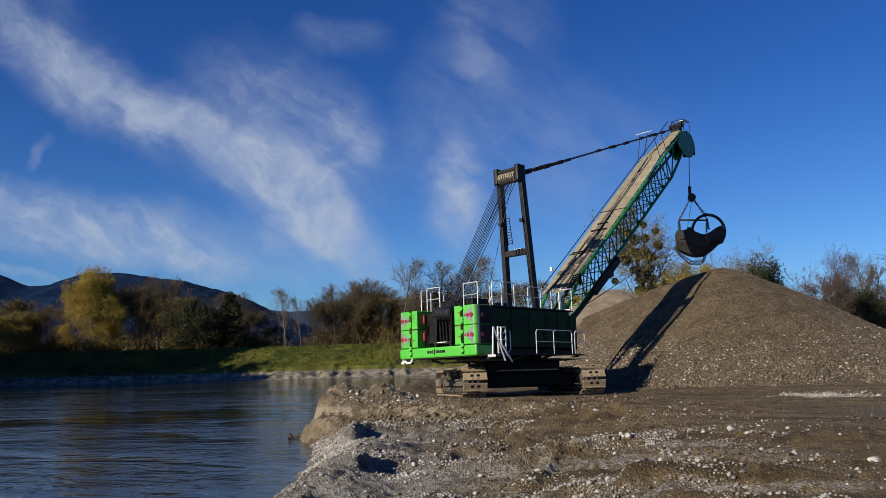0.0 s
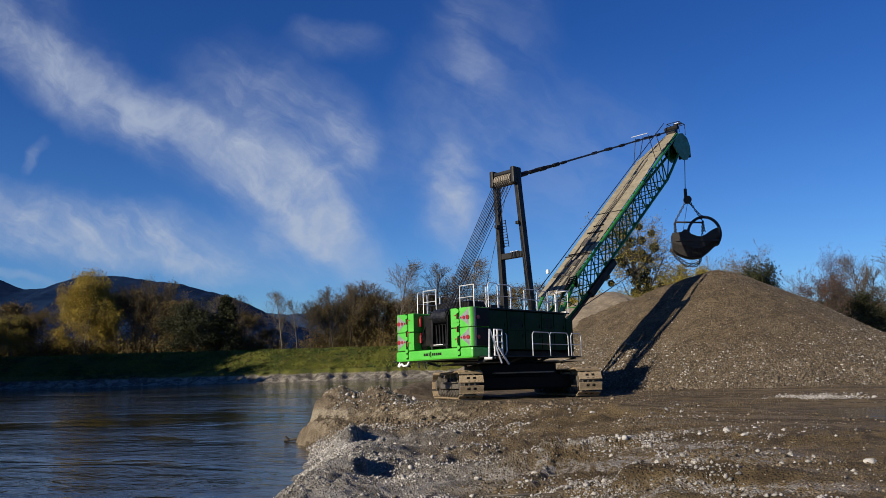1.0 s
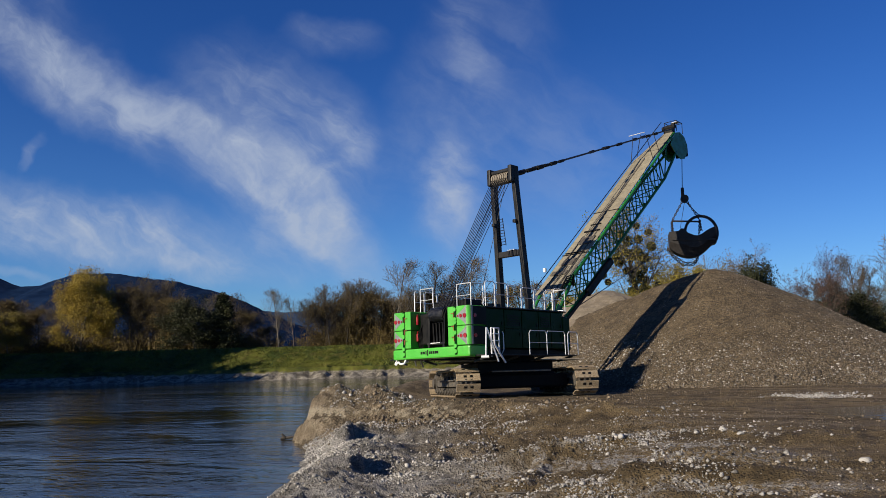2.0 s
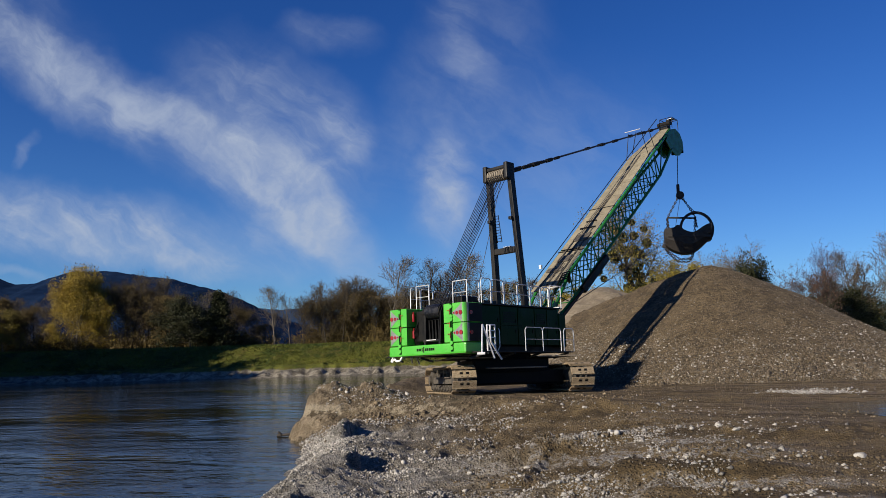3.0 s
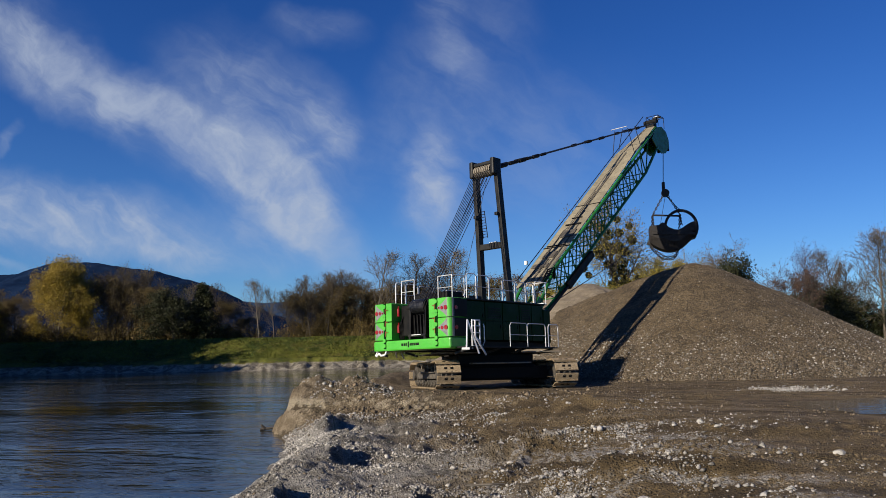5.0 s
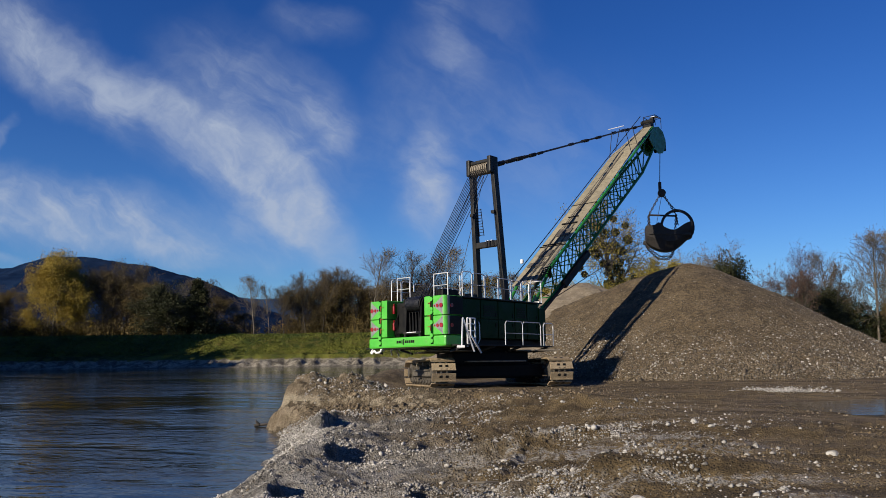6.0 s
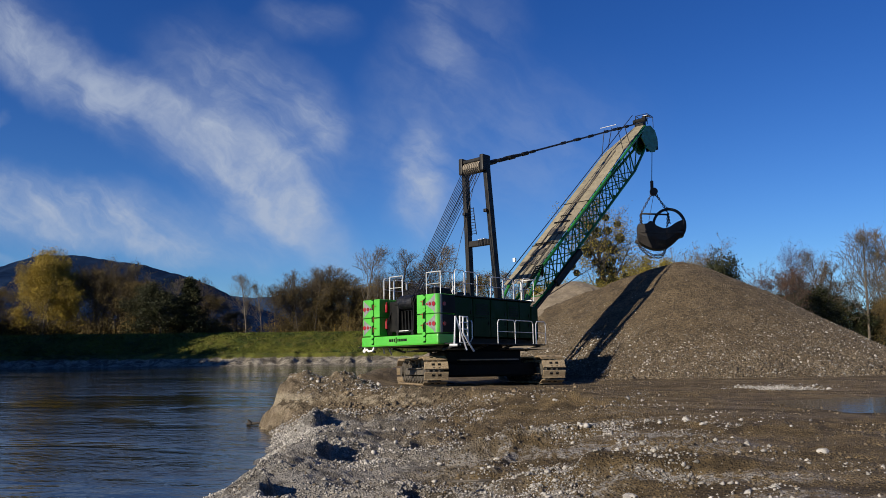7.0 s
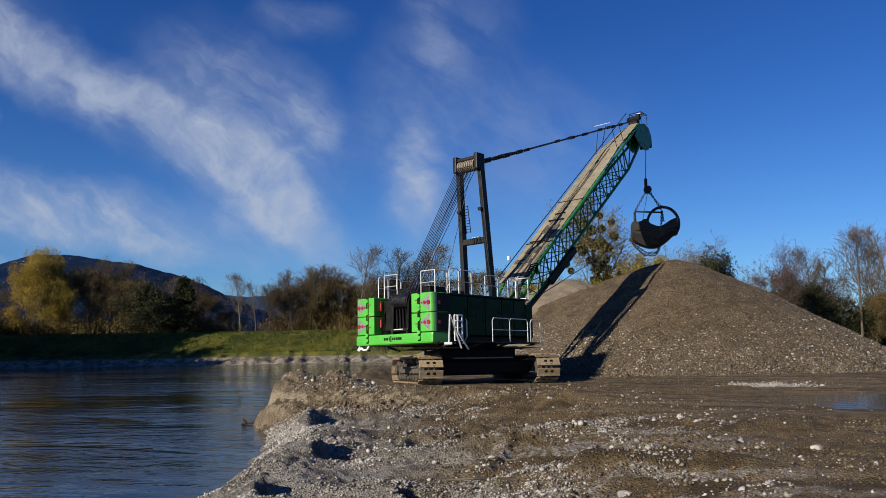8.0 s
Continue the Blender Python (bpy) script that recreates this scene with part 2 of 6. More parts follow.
    h = n.math("ADD", n.math("ADD", n.math("MULTIPLY", mid, 1.5), grit), n.math("MULTIPLY", n.ramp(stones.outputs["Distance"], 0.5, 0.0), 0.8))
    n.tree.links.new(n.add("ShaderNodeBump", {"Strength": 1.0, "Distance": 0.10, "Height": h}).outputs[0], b.inputs["Normal"])
    n.add("ShaderNodeOutputMaterial", {0: b.outputs[0]})
    return mat


def pile_material():
    mat = bpy.data.materials.new("heaped_gravel")
    mat.use_nodes = True
    n = Nodes(mat.node_tree)
    p = n.add("ShaderNodeTexCoord").outputs["Object"]
    mid, grit = n.noise(p, 1.1, 6.0, 0.65, 0.5), n.noise(p, 22.0, 5.0, 0.7)
    stones = n.add("ShaderNodeTexVoronoi", {"Vector": p, "Scale": 11.0})
    col = n.mix(n.ramp(mid, 0.35, 0.65), (0.064, 0.046, 0.025, 1), (0.106, 0.079, 0.045, 1))
    tone = n.ramp(n.add("ShaderNodeSeparateColor", {0: stones.outputs["Color"]}).outputs[0], 0.0, 1.0, 0.6, 1.45)
    value = n.math("MULTIPLY", tone, n.ramp(grit, 0.3, 0.7, 0.7, 1.3))
    col = n.add("ShaderNodeHueSaturation", {"Value": value, "Color": col}).outputs[0]
    b = n.add("ShaderNodeBsdfPrincipled", {"Base Color": col, "Roughness": 0.88, "Specular IOR Level": 0.3})
    h = n.math("ADD", grit, n.math("MULTIPLY", n.ramp(stones.outputs["Distance"], 0.6, 0.0), 1.3))
    n.tree.links.new(n.add("ShaderNodeBump", {"Strength": 0.9, "Distance": 0.05, "Height": h}).outputs[0], b.inputs["Normal"])
    n.add("ShaderNodeOutputMaterial", {0: b.outputs[0]})
    return mat


def water_material(name, colour, swell_height, ripple_height, rough):
    """Silty water: slow swells, drawn-out ripples with calm lanes between them, and fine chop."""
    mat = bpy.data.materials.new(name)
    mat.use_nodes = True
    n = Nodes(mat.node_tree)
    p = n.add("ShaderNodeTexCoord").outputs["Object"]
    turned = n.add("ShaderNodeVectorRotate", {"Vector": p, "Angle": radians(14)}, rotation_type="Z_AXIS").outputs[0]
    drawn = n.add("ShaderNodeVectorMath", {0: turned, 1: (0.5, 1.0, 1.0)}, operation="MULTIPLY").outputs[0]
    swell, ripple, chop = n.noise(drawn, 0.30, 2.0, 0.5, 0.8), n.noise(drawn, 0.95, 3.0, 0.6, 0.9), n.noise(p, 3.4, 3.0, 0.65, 0.5)
    lanes = n.noise(n.add("ShaderNodeVectorMath", {0: turned, 1: (0.035, 0.13, 1.0)}, operation="MULTIPLY").outputs[0], 1.0, 4.0, 0.55, 1.2)
    calm = n.ramp(lanes, 0.40, 0.62, 0.25, 1.0)
    fine = n.math("ADD", n.math("MULTIPLY", ripple, ripple_height), n.math("MULTIPLY", chop, ripple_height * 0.28))
    h = n.math("ADD", n.math("MULTIPLY", swell, swell_height), n.math("MULTIPLY", fine, calm))
    col = n.mix(n.ramp(n.noise(p, 0.35, 4.0), 0.4, 0.65), (*colour, 1), (colour[0] * 1.25, colour[1] * 1.22, colour[2] * 1.15, 1))
    b = n.add("ShaderNodeBsdfPrincipled", {"Base Color": col, "Roughness": n.ramp(lanes, 0.4, 0.62, rough, rough * 2.2), "IOR": 1.33, "Specular IOR Level": 0.22})
    n.tree.links.new(n.add("ShaderNodeBump", {"Strength": 1.0, "Distance": 1.0, "Height": h}).outputs[0], b.inputs["Normal"])
    n.add("ShaderNodeOutputMaterial", {0: b.outputs[0]})
    return mat


GROUND, PILE = ground_material(), pile_material()


def bank_material():
    mat = bpy.data.materials.new("grass_over_bank_mud")
    mat.use_nodes = True
    n = Nodes(mat.node_tree)
    p = n.add("ShaderNodeTexCoord").outputs["Object"]
    z = n.add("ShaderNodeSeparateXYZ", {0: p}).outputs[2]
    big, mid, fine = n.noise(p, 0.16, 4.0, 0.6, 0.5), n.noise(p, 0.9, 6.0, 0.65, 0.4), n.noise(p, 5.0, 5.0, 0.7)
    grass = n.mix(n.ramp(big, 0.38, 0.62), (0.022, 0.036, 0.005, 1), (0.10, 0.105, 0.016, 1))
    grass = n.mix(n.ramp(mid, 0.48, 0.68), grass, (0.101, 0.0866, 0.0217, 1))
    mud = n.mix(n.ramp(mid, 0.38, 0.62), (0.08, 0.07, 0.055, 1), (0.26, 0.235, 0.19, 1))
    edge = n.math("ADD", z, n.math("ADD", n.math("MULTIPLY", mid, 1.1), n.math("MULTIPLY", fine, 0.35)))
    col = n.mix(n.ramp(edge, 0.28, 0.42), mud, grass)
    col = n.add("ShaderNodeHueSaturation", {"Value": n.ramp(fine, 0.3, 0.7, 0.7, 1.3), "Color": col}).outputs[0]
    b = n.add("ShaderNodeBsdfPrincipled", {"Base Color": col, "Roughness": 0.92, "Specular IOR Level": 0.2})
    n.tree.links.new(n.add("ShaderNodeBump", {"Strength": 0.8, "Distance": 0.2, "Height": n.math("ADD", mid, fine)}).outputs[0], b.inputs["Normal"])
    n.add("ShaderNodeOutputMaterial", {0: b.outputs[0]})
    return mat


FAR_BANK = bank_material()
GRASS = material("meadow_grass", [(0.0289, 0.0397, 0.00578), (0.0614, 0.0664, 0.0116), (0.0433, 0.0505, 0.00866)], 0.35, 0.9, 0, 0.6, 6, spec=0.2)
WATER = water_material("silty_water", (0.0125, 0.0125, 0.0082), 0.07, 0.085, 0.02)
PUDDLE = water_material("puddle_water", (0.03, 0.027, 0.022), 0.004, 0.012, 0.05)
PALE_SOIL = material("pale_heaped_soil", [(0.144, 0.116, 0.078), (0.231, 0.191, 0.137), (0.108, 0.083, 0.0541)], 1.6, 0.9, 0, 1.0, 9)
# distance haze is put into these blue base colours
MOUNTAIN = material("haze_tinted_forest_slope", [(0.006, 0.015, 0.040), (0.0105, 0.022, 0.052)], 0.012, 1.0, 0, 0.0, 0.04, spec=0.0)
MOUNTAIN_FAR = material("haze_paled_forest_slope", [(0.0217, 0.0448, 0.0939), (0.026, 0.0505, 0.101)], 0.008, 1.0, 0, 0.0, 0.04, spec=0.0)


# ---- building helpers ----
def mesh_object(name, verts, faces, mats, parent=None, label="", smooth=False):
    me = bpy.data.meshes.new(name)
    me.from_pydata(verts, [], faces)
    for m in mats:
        me.materials.append(m)
    if smooth:
        me.polygons.foreach_set("use_smooth", [True] * len(me.polygons))
    me.update()
    ob = new(name, me)
    if parent:
        ob.parent = parent
    return tagged(ob, label)


def part(name, bm, mat, parent=None, label="", smooth=False):
    """Links a bmesh as one mesh object, under a thing or a part."""
    me = bpy.data.meshes.new(name)
    bm.to_mesh(me)
    bm.free()
    me.materials.append(mat)
    if smooth:
        me.polygons.foreach_set("use_smooth", [True] * len(me.polygons))
    ob = new(name, me)
    if parent:
        ob.parent = parent
    return tagged(ob, label)


def box(bm, centre, size, bevel=0.0, turn=None):
    made = bmesh.ops.create_cube(bm, size=1.0)["verts"]
    m = Matrix.Translation(centre) @ (turn.to_4x4() if turn else Matrix()) @ Matrix.Diagonal((*size, 1))
    bmesh.ops.transform(bm, matrix=m, verts=made)
    if bevel:
        edges = list({e for v in made for e in v.link_edges})
        bmesh.ops.bevel(bm, geom=edges, offset=bevel, segments=2, affect="EDGES", profile=0.6)
    return bm


def along(a, b):
    a, b = Vector(a), Vector(b)
    return Matrix.Translation((a + b) / 2) @ (b - a).to_track_quat("Z", "X").to_matrix().to_4x4(), (b - a).length


def tube(bm, a, b, r, n=6, r2=None):
    m, length = along(a, b)
    bmesh.ops.create_cone(bm, cap_ends=True, segments=n, radius1=r, radius2=r if r2 is None else r2, depth=length, matrix=m)
    return bm


def beam(bm, a, b, w, h, up=(0, 0, 1), bevel=0.0):
    """A box-section bar from a to b; h along up."""
    a, b = Vector(a), Vector(b)
    z = (b - a).normalized()
    x = Vector(up).cross(z).normalized()
    y = z.cross(x)
    turn = Matrix((x, y, z)).transposed()
    return box(bm, (a + b) / 2, (w, h, (b - a).length), bevel, turn)


def line(bm, points, r, n=6):
    for a, b in zip(points, points[1:]):
        tube(bm, a, b, r, n)
    return bm


def bm_new():
    return bmesh.new()


def thing(name, m, label, category, group="", kind=""):
    ob = new(name)
    ob.matrix_basis = m
    return tagged(ob, label, category, group, kind)


def fbm(x, y, scale, octaves=4, seed=0, gain=0.5):
    """Smooth value noise from -1 to 1 on arrays."""
    out, amp, norm = np.zeros(np.broadcast(x, y).shape), 1.0, 0.0
    for o in range(octaves):
        px, py = x * scale + 17.3 * o + seed * 7.1, y * scale - 9.7 * o + seed * 3.3
        ix, iy = np.floor(px), np.floor(py)
        fx, fy = px - ix, py - iy
        fx, fy = fx * fx * (3 - 2 * fx), fy * fy * (3 - 2 * fy)

        def h(a, b):
            s = np.sin(a * 127.1 + b * 311.7 + seed * 13.7 + o * 5.1) * 43758.5453
            return (s - np.floor(s)) * 2 - 1
        out += amp * ((h(ix, iy) * (1 - fx) + h(ix + 1, iy) * fx) * (1 - fy) + (h(ix, iy + 1) * (1 - fx) + h(ix + 1, iy + 1) * fx) * fy)
        norm += amp
        amp, scale = amp * gain, scale * 2
    return out / norm


def step(v, a, b):
    t = np.clip((v - a) / (b - a), 0, 1)
    return t * t * (3 - 2 * t)


def bumps(x, y, cx, cy, rx, ry):
    return np.exp(-((x - cx) / rx) ** 2 - ((y - cy) / ry) ** 2)


# ---- ground ----
WATER_Z = -1.2
SHORE = [(-40, -6), (6, -3.2), (10, -3.5), (13, -4.1), (14.8, -4.4), (15.8, -4.35), (17.6, -3.95), (21.9, -4.35), (24.9, -4.85), (27.4, -5.55), (28.8, -5.75),
         (29.8, -5.0), (31, -4.1), (34, -3.6), (38, -3.6), (45, -3.4), (58, -1.0), (72, 8.0), (84, 40.0), (90, 120.0), (4000, 3000.0)]
SY, SX = np.array([p[0] for p in SHORE], float), np.array([p[1] for p in SHORE], float)


def far_bank(x):
    return 92.5 - 0.02 * (x + 20) + 0.5 * fbm(x, x * 0, 0.12, 3, 5)


def land(x, y):
    """Height of the ground at arrays x, y."""
    rag = 0.30 * fbm(x, y, 0.9, 4, 3) + 0.16 * fbm(x, y, 3.0, 3, 31) * step(y, 26, 27)
    u = x - np.interp(y, SY, SX) + rag * step(y, 10, 14)
    cliff = step(y + 0.4 * fbm(x, y, 0.7, 3, 9), 26.6, 27.4)
    # lower terrace before the platform on which the machine stands
    low = 1 - step(x + 1.2 * fbm(x, y, 0.25, 3, 2), -0.5, 5.0)
    edge = 27.0 + 0.45 * fbm(x, y, 0.55, 4, 11) - 0.12 * (x + 2)
    terrace = -0.62 * low * (1 - step(y, edge - 0.55, edge + 0.45))
    top = terrace + 0.05 * fbm(x, y, 0.8, 5, 1) + 0.025 * fbm(x, y, 4.0, 4, 4)
    near = (1 - step(y, 27, 30)) * (1 - step(x, 12, 20))
    top = top + near * (0.10 * fbm(x, y * 1.5, 1.2, 4, 6) * (1.15 - 0.6 * step(x, 3, 8)) + 0.16 * (np.abs(fbm(x, y, 2.3, 4, 8, 0.65)) - 0.12) * (1.5 - 1.2 * step(x, 1, 6)) * step(fbm(x, y, 0.55, 3, 37), -0.35, 0.25))
    rough = (1 - step(x + 0.8 * fbm(x, y, 0.5, 2, 46), 1.0, 4.0)) * step(fbm(x, y, 0.45, 3, 47), -0.45, 0.1)
    top = top + near * rough * (0.075 * (0.45 - np.abs(fbm(x, y, 4.2, 3, 48, 0.6))) + 0.03 * fbm(x, y, 9.0, 2, 49))
    # ruts left by wheels and crawlers
    run = x * 0.45 + y + 0.5 * fbm(x, y, 0.3, 3, 17)
    top = top + near * 0.016 * np.sin(run * 7.0 + 2 * fbm(x, y, 0.8, 2, 18)) * step(fbm(x, y, 0.35, 3, 19), -0.05, 0.3) * step(x, 0.5, 3)
    lug = np.abs(np.sin(x * 7.5 + 0.8 * fbm(x, y, 1.0, 2, 33))) * np.exp(-((y - 12.3 - 0.45 * x) / 0.45) ** 2)
    top = top - near * 0.06 * lug * step(x, -1.0, 0.5)
    print_x = x - 0.05 - 0.12 * (y - 12) - 0.1 * fbm(x, y, 0.6, 2, 38)
    top = top - 0.075 * np.clip(np.sin(y * 17 + 1.2 * fbm(x, y, 1.0, 2, 39)), -0.3, 1) * np.exp(-(print_x / 0.2) ** 4) * step(y, 11, 11.6) * (1 - step(y, 15.0, 16.2))
    # shore berm with hollows behind it
    rim = np.exp(-((u - 1.75) / 0.75) ** 2) * (1 - step(y, 24.5, 26.5))
    top = top + rim * (0.22 + 0.22 * fbm(x, y, 0.5, 3, 7))
    for cx, cy, deep, lump, wide in ((-2.5, 22.6, 0.55, 0.38, 1.2), (-1.65, 16.4, 0.55, 0.14, 0.55), (-2.0, 12.4, 0.42, 0.12, 0.45), (0.2, 12.5, 0.34, 0.10, 0.45)):
        sharp = step(x - cx + 0.25 * fbm(x, y, 1.3, 3, 12), -0.5, -0.34) * (1 - step(x, cx + 0.3, cx + 1.6))
        top = top - deep * sharp * np.exp(-((y - cy - 0.2 * fbm(x, y, 1.0, 3, 13)) / wide) ** 2)
        top = top + lump * step(x, cx - 1.9, cx - 0.55) * (1 - step(x - cx + 0.25 * fbm(x, y, 1.3, 3, 12), -0.5, -0.34)) * np.exp(-((y - cy) / (0.85 * wide)) ** 2)
    # windrows of stones pushed up across the terrace
    for y0, slope, h, x0, x1 in ((21.6, -0.05, 0.24, -3.5, 5), (15.2, 0.12, 0.26, -1.0, 3.5), (12.4, -0.2, 0.24, 0, 4.5), (17.8, -0.75, 0.14, 2.0, 7.5), (19.2, 0.02, 0.12, -2.0, 1.5), (24.3, -0.03, 0.14, -1.5, 4.5)):
        d = y - y0 - slope * (x - x0) - 0.35 * fbm(x, y, 0.8, 3, 14)
        top = top + h * np.exp(-(d / 0.38) ** 2) * step(x, x0 - 0.6, x0 + 0.6) * (1 - step(x, x1 - 0.8, x1 + 0.8)) * (1 + 0.8 * fbm(x, y, 2.2, 3, 15))
    # a slab of soil pushed up on edge
    q = np.clip(((x - 0.9) * 0.8 + (y - 13.5) * 2.2) / 5.48, 0, 1)
    off = np.hypot(x - 0.9 - 0.8 * q, y - 13.5 - 2.2 * q) + 0.10 * fbm(x, y, 2.5, 3, 36)
    top = top + 0.13 * (1 - step(off, 0.10, 0.26))
    # lumps along the lip of the platform
    lip = step(y, 26.9, 27.6) * (1 - step(y, 30, 32))
    top = top + lip * (0.42 * bumps(x, y, -4.5, 28.5, 0.9, 0.8) + 0.58 * bumps(x, y, -2.75, 28.7, 0.8, 0.7) + 0.22 * bumps(x, y, -3.7, 28.6, 0.8, 0.9)
                       + 0.22 * bumps(x, y, -0.4, 30.4, 0.7, 0.6)) * (1 + 0.5 * fbm(x, y, 2.0, 4, 16))
    top = top + lip * 0.14 * fbm(x, y, 2.6, 4, 34, 0.65) * (1 - step(x, -1, 3))
    top = top + (0.85 * bumps(x, y, -1.8, 38.0, 1.2, 1.6) + 0.45 * bumps(x, y, -2.9, 36.2, 0.8, 1.3)) * (1 + 0.35 * fbm(x, y, 1.6, 4, 35))
    # the machine's stand falls a little away from the shore side
    stand = bumps(x, y, 1.9, 34.0, 5.0, 5.0)
    top = top * (1 - 0.8 * np.clip(stand * 1.8, 0, 1)) - 0.04 * (y - 33.97) * np.clip(stand * 1.8, 0, 1) - 0.225 * np.clip(stand * 2, 0, 1)
    wet = np.clip(1.6 * bumps(x, y, 11.7, 20.0, 3.4, 2.5), 0, 1)
    top = top * (1 - 0.75 * wet) - 0.032 * wet
    width = 1.45 - 0.85 * cliff
    bank = WATER_Z + (top - WATER_Z) * step(u, -0.05 * width, width) ** (1.0 - 0.45 * cliff)
    bank = np.where(u < 0.0, WATER_Z - 0.02 + np.maximum(0.45 * u, -2.2), bank)
    # far side of the water: eroded strip, grassy dike, plain
    v = y - far_bank(x)
    run = x * 0.42 + 1.6 * fbm(x, x * 0, 0.22, 3, 25)
    slump = np.minimum((run % 1.0) / 0.62, (1 - run % 1.0) / 0.38) * (0.35 + 0.65 * step(fbm(np.floor(run) * 3.7, x * 0, 1.0, 1, 27), -0.5, 0.4))
    wedge = (0.30 + 0.75 * slump) * (0.75 + 0.5 * fbm(x, x * 0, 0.35, 3, 26))
    foot = step(v + 0.6 * slump + 0.8 * fbm(x, y * 0.4, 0.5, 4, 21), 0.3, 1.3)
    mud = -1.32 + 0.16 * step(v, -1.6, -0.2) + 0.85 * wedge * foot * (1 - step(v, 2.0, 3.4)) + 0.14 * fbm(x, y, 1.3, 3, 23) * (1 - step(v, 2, 4)) + 0.9 * step(v, 1.4, 3.2)
    dike = mud + 2.75 * step(v, 1.3, 9.5) + 0.10 * fbm(x, y, 0.7, 4, 22) * step(v, 1, 3) - 0.6 * step(v, 14, 30)
    over = step(v, -2.6, -1.2) * (1 - step(x, 22, 40))
    z = bank * (1 - over) + dike * over
    # a wooded spit on the near side, upstream
    spit = step(-x - 0.6 * y, 1.5, 5.0) * step(y, 50, 56) * (1 - step(y, 98, 106)) * step(-x, 34, 40)
    return np.maximum(z, WATER_Z - 0.4 + (1.7 + 0.2 * fbm(x, y, 0.3, 3, 24)) * spit)


def axis(*runs):
    out = []
    for a, b, s in runs:
        out += list(np.arange(a, b, s))
    return np.array(out)


def build_ground():
    gx = np.concatenate([-np.geomspace(3000, 64, 26), axis((-62, -8.4, 0.22), (-8.4, -5.4, 0.085), (-5.4, 8.0, 0.065), (8.0, 11, 0.085), (11, 24, 0.3), (24, 60, 1.2)), np.geomspace(62, 3000, 26)])
    gy = np.concatenate([-np.geomspace(3000, 8, 18), axis((-6, 8, 1.0), (8, 9.4, 0.085), (9.4, 19, 0.06), (19, 31, 0.075), (31, 40, 0.18), (40, 46, 0.4), (46, 91, 1.2), (90, 97, 0.16), (97, 103, 0.5), (103, 125, 2.0)), np.geomspace(128, 4200, 26)])
    x, y = np.meshgrid(gx, gy)
    z = land(x, y)
    nx, ny = len(gx), len(gy)
    me = bpy.data.meshes.new("ground")
    i = np.arange((ny - 1) * (nx - 1))
    o = (i // (nx - 1)) * nx + i % (nx - 1)
    quads = np.stack([o, o + 1, o + nx + 1, o + nx], 1)
    me.vertices.add(nx * ny)
    me.vertices.foreach_set("co", np.stack([x, y, z], -1).ravel())
    me.loops.add(quads.size)
    me.loops.foreach_set("vertex_index", quads.ravel())
    me.polygons.add(len(quads))
    me.polygons.foreach_set("loop_start", np.arange(len(quads)) * 4)
    me.polygons.foreach_set("loop_total", np.full(len(quads), 4))
    for m in (GROUND, GRASS, FAR_BANK):
        me.materials.append(m)
    cx, cy = x.ravel()[quads].mean(1), y.ravel()[quads].mean(1)
    cz = z.ravel()[quads].mean(1)
    v = cy - far_bank(cx)
    index = np.where((v > -3) & (cx < 40) & (cy > 80), 2, 0)
    index = np.where((cy > 108) | ((cy > 62) & (cx > 14)) | (cx > 60), 1, index)
    me.polygons.foreach_set("material_index", index.astype(np.int32))
    me.polygons.foreach_set("use_smooth", np.ones(len(quads), bool))
    me.update(calc_edges=True)
    tagged(new("ground", me), "bare gravelly ground with a grassy far dike", "ground", kind="structure")


def build_water():
    xs, ys = np.linspace(-700, 60, 40), np.linspace(-120, 101, 40)
    verts = [(a, b, WATER_Z) for b in ys for a in xs]
    faces = [(j * 40 + i, j * 40 + i + 1, j * 40 + i + 41, j * 40 + i + 40) for j in range(39) for i in range(39)]
    tagged(mesh_object("water", verts, faces, [WATER]), "silty grey-green river water, gently rippled", "water", kind="structure")
    pts, c = [], (11.7, 20.0)
    for i in range(48):
        g = 2 * math.pi * i / 48
        r = 1 + 0.28 * noise.noise((math.cos(g) * 1.6, math.sin(g) * 1.6, 3.0)) + 0.12 * noise.noise((math.cos(g) * 5, math.sin(g) * 5, 1.0))
        pts.append((c[0] + 3.0 * r * math.cos(g), c[1] + 2.3 * r * math.sin(g), -0.012))
    bm = bm_new()
    bm.faces.new([bm.verts.new(p) for p in pts])
    tagged(part("puddle", bm, PUDDLE), "shallow muddy rain puddle on rolled ground", "puddle", kind="structure")


# heaps: apex x, y, height of the cone, fall
MAIN = (14.0, 44.1, 6.57, 0.543)


def heap(x, y):
    cx, cy, h, fall = MAIN
    g = np.arctan2(y - cy, x - cx)
    d = np.hypot((x - cx) * 1.0, y - cy)
    flank = 0.08 * d * np.exp(-((g - 0.1) / 0.7) ** 2)
    d = d * (1 + 0.45 * np.exp(-(((g + 2.7 + np.pi) % (2 * np.pi) - np.pi) / 0.5) ** 2)) * (1 + 0.04 * fbm(np.cos(g) * 2 + 5, np.sin(g) * 2, 1.0, 3, 41)) - 0.2 * np.exp(-((g + 0.1) / 0.8) ** 2) + flank
    z = h - fall * np.sqrt(d * d + 2.6)
    z = z + 0.10 * fbm(x, y, 0.6, 4, 42) + 0.03 * fbm(x, y, 3.0, 3, 43)
    # a lower ridge runs back from the crest
    t = np.clip(((x - cx) * -0.809 + (y - cy) * 0.588) / 8.16, 0, 1.3)
    off = np.hypot(x - cx + 6.6 * t, y - cy - 4.8 * t)
    side = 6.30 - 2.25 * t - 0.60 * np.sqrt(off * off + 0.6) + 0.15 * fbm(x, y, 0.8, 4, 45)
    return np.maximum(z, side)


